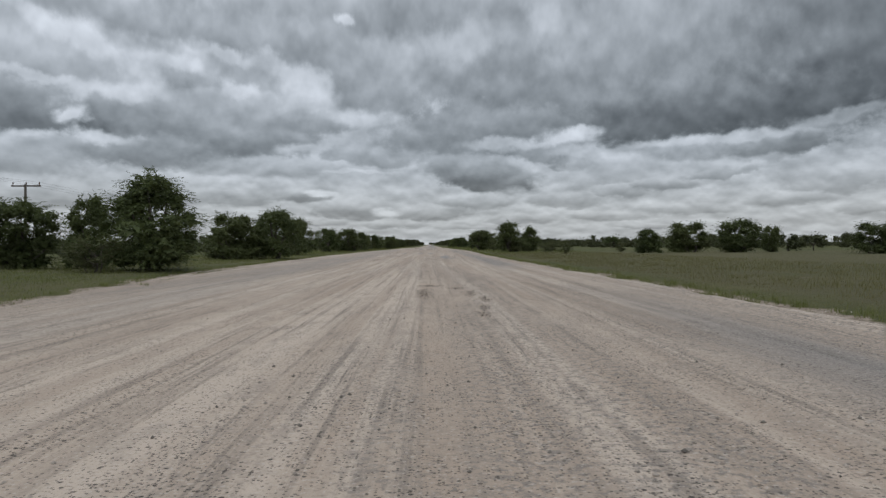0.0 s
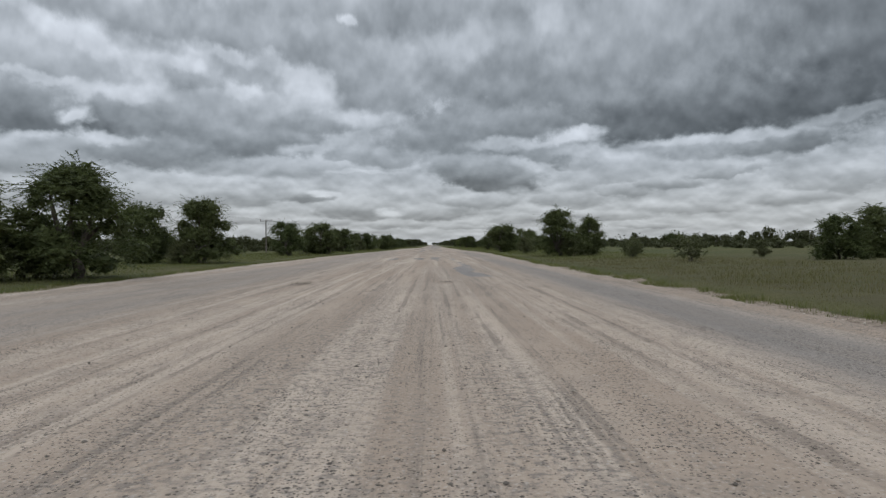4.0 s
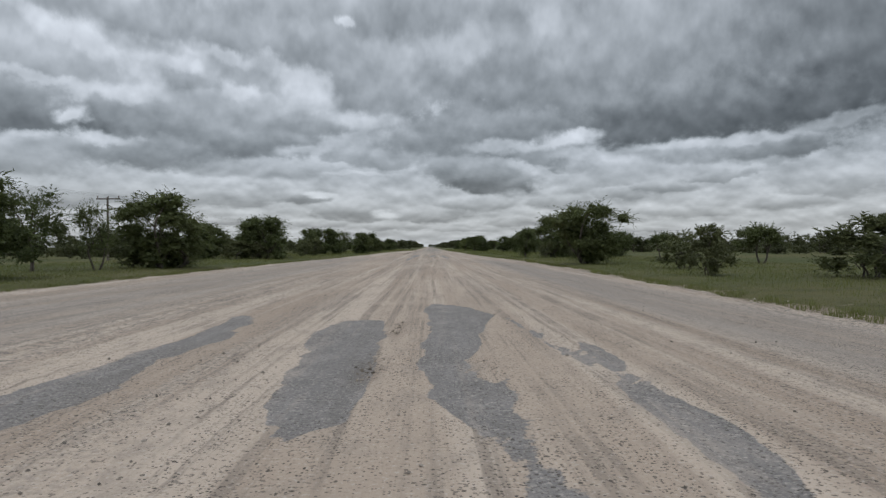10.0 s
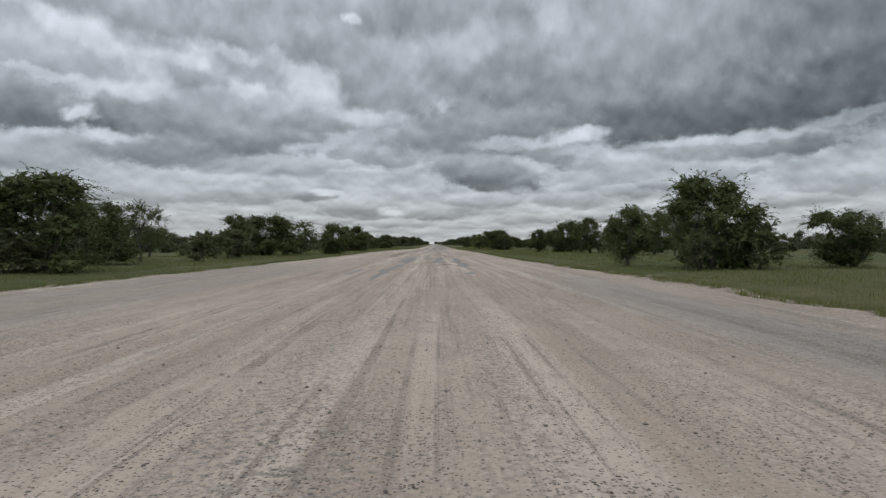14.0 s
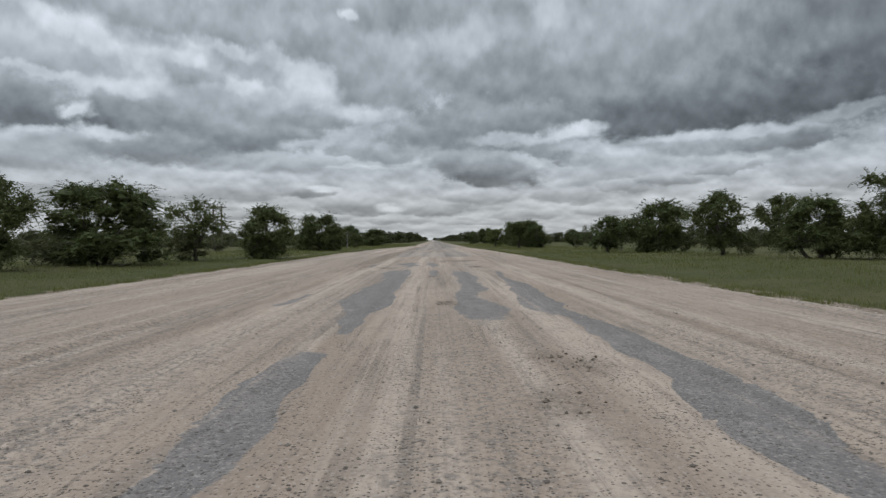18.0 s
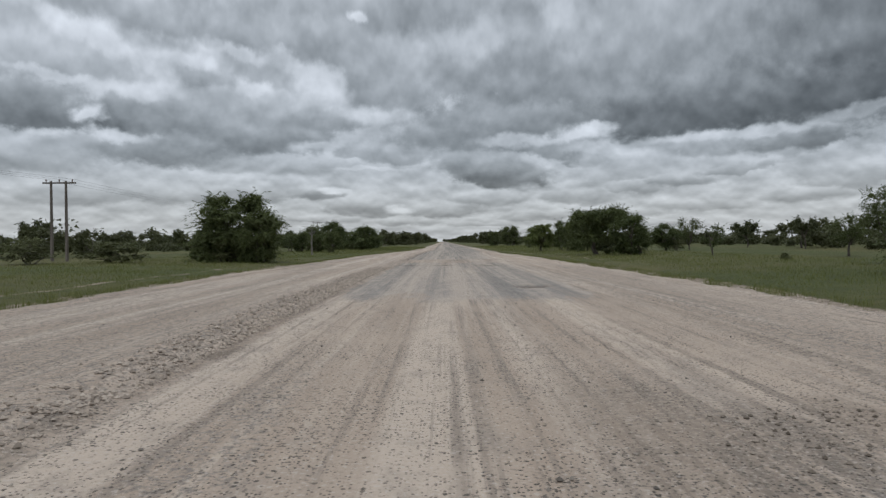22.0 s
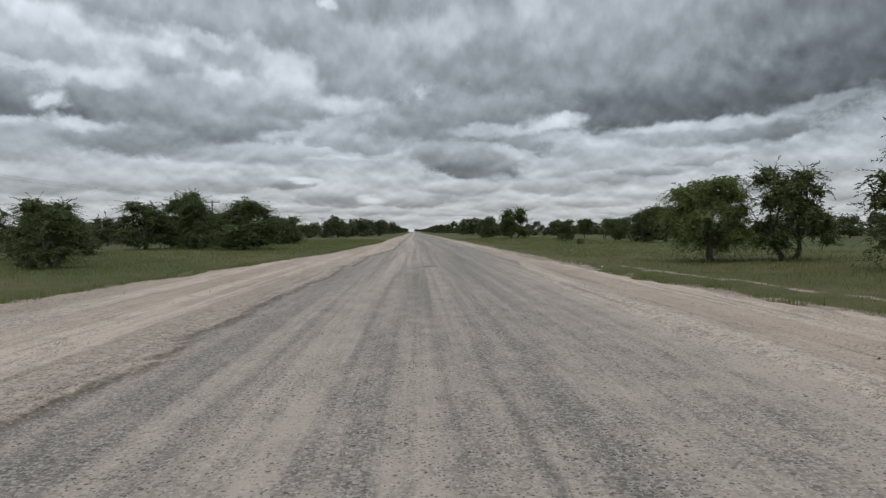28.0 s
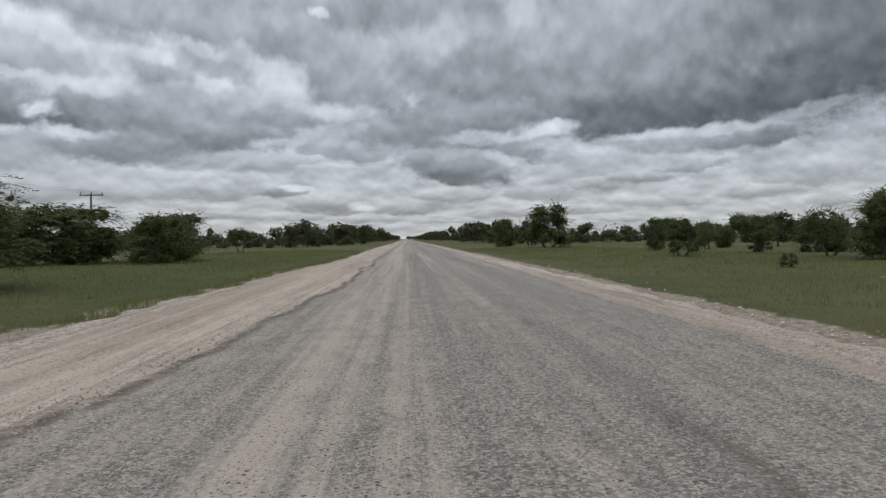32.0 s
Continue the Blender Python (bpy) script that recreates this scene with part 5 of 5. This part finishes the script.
# ---- power line ----
def make_pole(kind, h):
    root = new("utility_pole")
    tagged(root, "weathered wooden power pole with crossarm and insulators" if kind == 1 else "two-legged wooden power pole with crossarm and insulators", "utility pole", "poles of the power line")
    for ox in ((0,) if kind == 1 else (-0.62, 0.62)):
        v, f = tube([(ox, 0, -0.6), (ox, 0, h * 0.5), (ox, 0, h)], (0.14, 0.12, 0.095), 10)
        part("pole", mesh_of("pole", v, f, True), pole_mat, root)
    bm = bmesh.new()
    bmesh.ops.create_cube(bm, size=1, matrix=Matrix.Translation((0, 0.12, h - 0.15)) @ Matrix.Diagonal((2.5 if kind == 1 else 2.8, 0.1, 0.13, 1)))
    bmesh.ops.bevel(bm, geom=bm.edges[:], offset=0.012, segments=1, affect="EDGES")
    me = bpy.data.meshes.new("crossarm")
    bm.to_mesh(me)
    bm.free()
    part("crossarm", me, pole_mat, root)
    for ox in (-1.1, 0.0, 1.1):
        v, f = tube([(ox, 0.12, h - 0.09), (ox, 0.12, h - 0.02), (ox, 0.12, h + 0.02), (ox, 0.12, h + 0.06), (ox, 0.12, h + 0.10), (ox, 0.12, h + 0.16)], (0.02, 0.03, 0.065, 0.04, 0.06, 0.025), 8)
        part("insulator", mesh_of("insulator", v, f, True), glass_mat, root, "brown porcelain insulator")
    return root


single, double = make_pole(1, 6.7), make_pole(2, 6.7)
POLES = ((-34.0, -62), (-34.0, 57), (-34.2, 181), (-33.5, 302), (-34.0, 420), (-34.5, 553), (-35.0, 680), (-35.0, 800))
for i, (px, py) in enumerate(POLES):
    m = pose(px, py, float(ground_height(np.array([px]), np.array([float(py)]))[0]))
    if i == 0:
        single.matrix_basis = m
    elif i == 3:
        double.matrix_basis = m
    else:
        copy_thing(single, m)
for i in range(len(POLES) - 1):
    (ax, ay), (bx, by) = POLES[i], POLES[i + 1]
    za, zb = (float(ground_height(np.array([q[0]]), np.array([float(q[1])]))[0]) for q in (POLES[i], POLES[i + 1]))
    for ox in (-1.1, 0.0, 1.1):
        path = [(ax + (bx - ax) * t + ox, ay + (by - ay) * t + 0.12, 6.86 + za + (zb - za) * t - 3.2 * t * (1 - t)) for t in np.linspace(0, 1, 15)]
        v, f = tube(path, [0.009] * 15, 4)
        wire = part("power_line_wire", mesh_of("power_line_wire", v, f), wire_mat)
        tagged(wire, "thin grey overhead wire slung between the poles", "wire", "wires of the power line")

# ---- grass ----
def blades(rng, px, py, tall, spread, per):
    """Leaning pointed blades in tufts at px, py."""
    count = len(px) * per
    x = np.repeat(px, per) + rng.normal(size=count) * spread
    y = np.repeat(py, per) + rng.normal(size=count) * spread
    z = np.maximum(ground_height(x, y), -0.07) - 0.02
    hgt = np.repeat(tall, per) * rng.uniform(0.55, 1.2, count)
    a, lean = rng.uniform(0, 2 * np.pi, count), rng.uniform(0.1, 0.6, count) * hgt
    wide = 0.005 + 0.008 * rng.random(count)
    dx, dy = np.cos(a), np.sin(a)
    b0 = np.stack([x - dy * wide, y + dx * wide, z], 1)
    b1 = np.stack([x + dy * wide, y - dx * wide, z], 1)
    tip = np.stack([x + dx * lean, y + dy * lean, z + hgt], 1)
    v = np.stack([b0, b1, tip], 1).reshape(-1, 3)
    f = np.arange(count * 3).reshape(count, 3)
    return v, f


rng = np.random.default_rng(9)
for side, y0, y1, count, blade_mat in ((-1, 2, 440, 25000, grass_mat), (1, 2, 105, 6000, straw_mat), (1, 105, 440, 19000, grass_mat)):
    py = rng.uniform(y0, y1, count)
    off = 0.15 + 18 * rng.random(count) ** 1.7
    px = np.where(side < 0, left_edge(py) - off, right_edge(py) + off)
    thick = fbm(px * 0.35, py * 0.35, 81)
    keep = (thick > 0.34) | (off > 3)
    keep &= ~((side > 0) & (py > 337) & (off < 1.0) & (rng.random(count) < 0.7))
    px, py, off, thick = px[keep], py[keep], off[keep], thick[keep]
    tall = (0.06 + 0.17 * smooth(0.3, 4.5, off)) * (0.4 + 1.0 * thick)
    v, f = blades(rng, px, py, tall, 0.34, 10)
    grass = part("verge_grass", mesh_of("verge_grass", v, f), blade_mat)
    tagged(grass, "straw-coloured grass growing along the road verge" if blade_mat is straw_mat else "green grass growing along the road verge", "grass", kind="stuff")


# low tufts along the ragged foot of the verge, and on the old edge inside it
py = rng.uniform(2, 430, 15000)
right = rng.random(15000) < 0.5
inside = ~right & (py < 50) & (rng.random(15000) < 0.45)
off = np.where(inside, -1.0 + 0.12 * rng.normal(size=15000), -0.25 + 0.9 * rng.random(15000) ** 1.3)
keep = fbm(py * 0.5, right * 9.0, 83) + 0.35 * smooth(0.1, 0.6, off) > 0.5
keep &= ~(right & (py > 335))
py, right, off = py[keep], right[keep], off[keep]
px = np.where(right, right_edge(py) + off, left_edge(py) - off)
v, f = blades(rng, px, py, rng.uniform(0.05, 0.2, len(px)) + 0.06, 0.1, 12)
tufts = part("verge_tufts", mesh_of("verge_tufts", v, f), grass_mat)
tagged(tufts, "short green tufts on the bare soil of the verge", "grass", kind="stuff")


# ---- stones ----
def stones(rng, x, y, z, size):
    """Small angular stones, each a squashed, uneven eight-sided block."""
    count = len(x)
    base = np.array([(1, 0, 0), (-1, 0, 0), (0, 1, 0), (0, -1, 0), (0, 0, 0.7), (0, 0, -0.7)], float)
    v = base[None] * (size[:, None, None] * rng.uniform(0.6, 1.3, (count, 6, 1)))
    a = rng.uniform(0, 2 * np.pi, count)
    c, s = np.cos(a)[:, None], np.sin(a)[:, None]
    vx, vy = v[..., 0] * c - v[..., 1] * s, v[..., 0] * s + v[..., 1] * c
    out = np.stack([vx + x[:, None], vy + y[:, None], v[..., 2] + z[:, None] + size[:, None] * 0.25], -1).reshape(-1, 3)
    tri = np.array([(0, 2, 4), (2, 1, 4), (1, 3, 4), (3, 0, 4), (2, 0, 5), (1, 2, 5), (3, 1, 5), (0, 3, 5)])
    return out, (np.arange(count)[:, None, None] * 6 + tri[None]).reshape(-1, 3)


rng = np.random.default_rng(13)
count = 30000
y = rng.uniform(0, 352, count)
x = np.clip(rng.normal(-0.4, 3.6, count), left_edge(y) + 0.3, right_edge(y) - 0.3)
a = asphalt_at(x, y)
keep = (a < 0.5) & (fbm(x * 0.6, y * 0.05, 62) + 0.25 * rng.random(count) > 0.5)
x, y, a = x[keep], y[keep], a[keep]
size = 0.007 + 0.022 * rng.random(len(x)) ** 3
v, f = stones(rng, x, y, road_height(x, y, a), size)
gravel = part("loose_gravel", mesh_of("loose_gravel", v, f), stone_mat)
tagged(gravel, "loose brown and grey gravel scattered on the road", "gravel", kind="stuff")

count = 19000
y = np.where(rng.random(count) < 0.86, 232 + 56 * np.sqrt(rng.random(count)), rng.uniform(300, 366, count))
x = np.where(y < 296, -4.75, asphalt_left(y) - 0.1) - np.abs(rng.normal(size=count)) * np.where(y < 306, 0.5, 0.2)
v, f = stones(rng, x, y, road_height(x, y, asphalt_at(x, y)), 0.008 + np.where(y < 306, 0.036, 0.018) * rng.random(count) ** 3)
ridge = part("stony_windrow", mesh_of("stony_windrow", v, f), clod_mat)
tagged(ridge, "low ridge of broken stones along the asphalt edge", "stones", kind="stuff")

count = 700
y = rng.uniform(332, 420, count)
x = right_edge(y) + 0.2 + np.abs(rng.normal(size=count)) * 0.35
v, f = stones(rng, x, y, ground_height(x, y), 0.012 + 0.035 * rng.random(count) ** 3)
count = 1500
y2 = rng.uniform(0, 330, count)
x2 = right_edge(y2) + rng.normal(size=count) * 0.25
v2, f2 = stones(rng, x2, y2, np.maximum(ground_height(x2, y2), -0.03) + 0.01, 0.01 + 0.035 * rng.random(count) ** 3)
rubble = part("pale_rubble", mesh_of("pale_rubble", np.concatenate([v, v2]), np.concatenate([f, f2 + len(v)])), rubble_mat)
tagged(rubble, "pale broken stones lying along the verge", "stones", kind="stuff")

# dark clods left lying in the pits
spots = np.array(PITS + CRUMBLED)
share = (spots[:, 2] * spots[:, 3]) ** 0.8 * np.where(np.arange(len(spots)) < len(PITS), 2.2, 1.0)
k = rng.choice(len(spots), 5200, p=share / share.sum())
x, y = (spots[k, i] + rng.normal(size=5200) * 0.42 * spots[k, 2 + i] for i in (0, 1))
v, f = stones(rng, x, y, road_height(x, y, asphalt_at(x, y)), 0.006 + 0.026 * rng.random(5200) ** 3)
clods = part("pit_clods", mesh_of("pit_clods", v, f), pit_mat)
tagged(clods, "brown broken clods lying in pits and crumbled spots", "stones", kind="stuff")
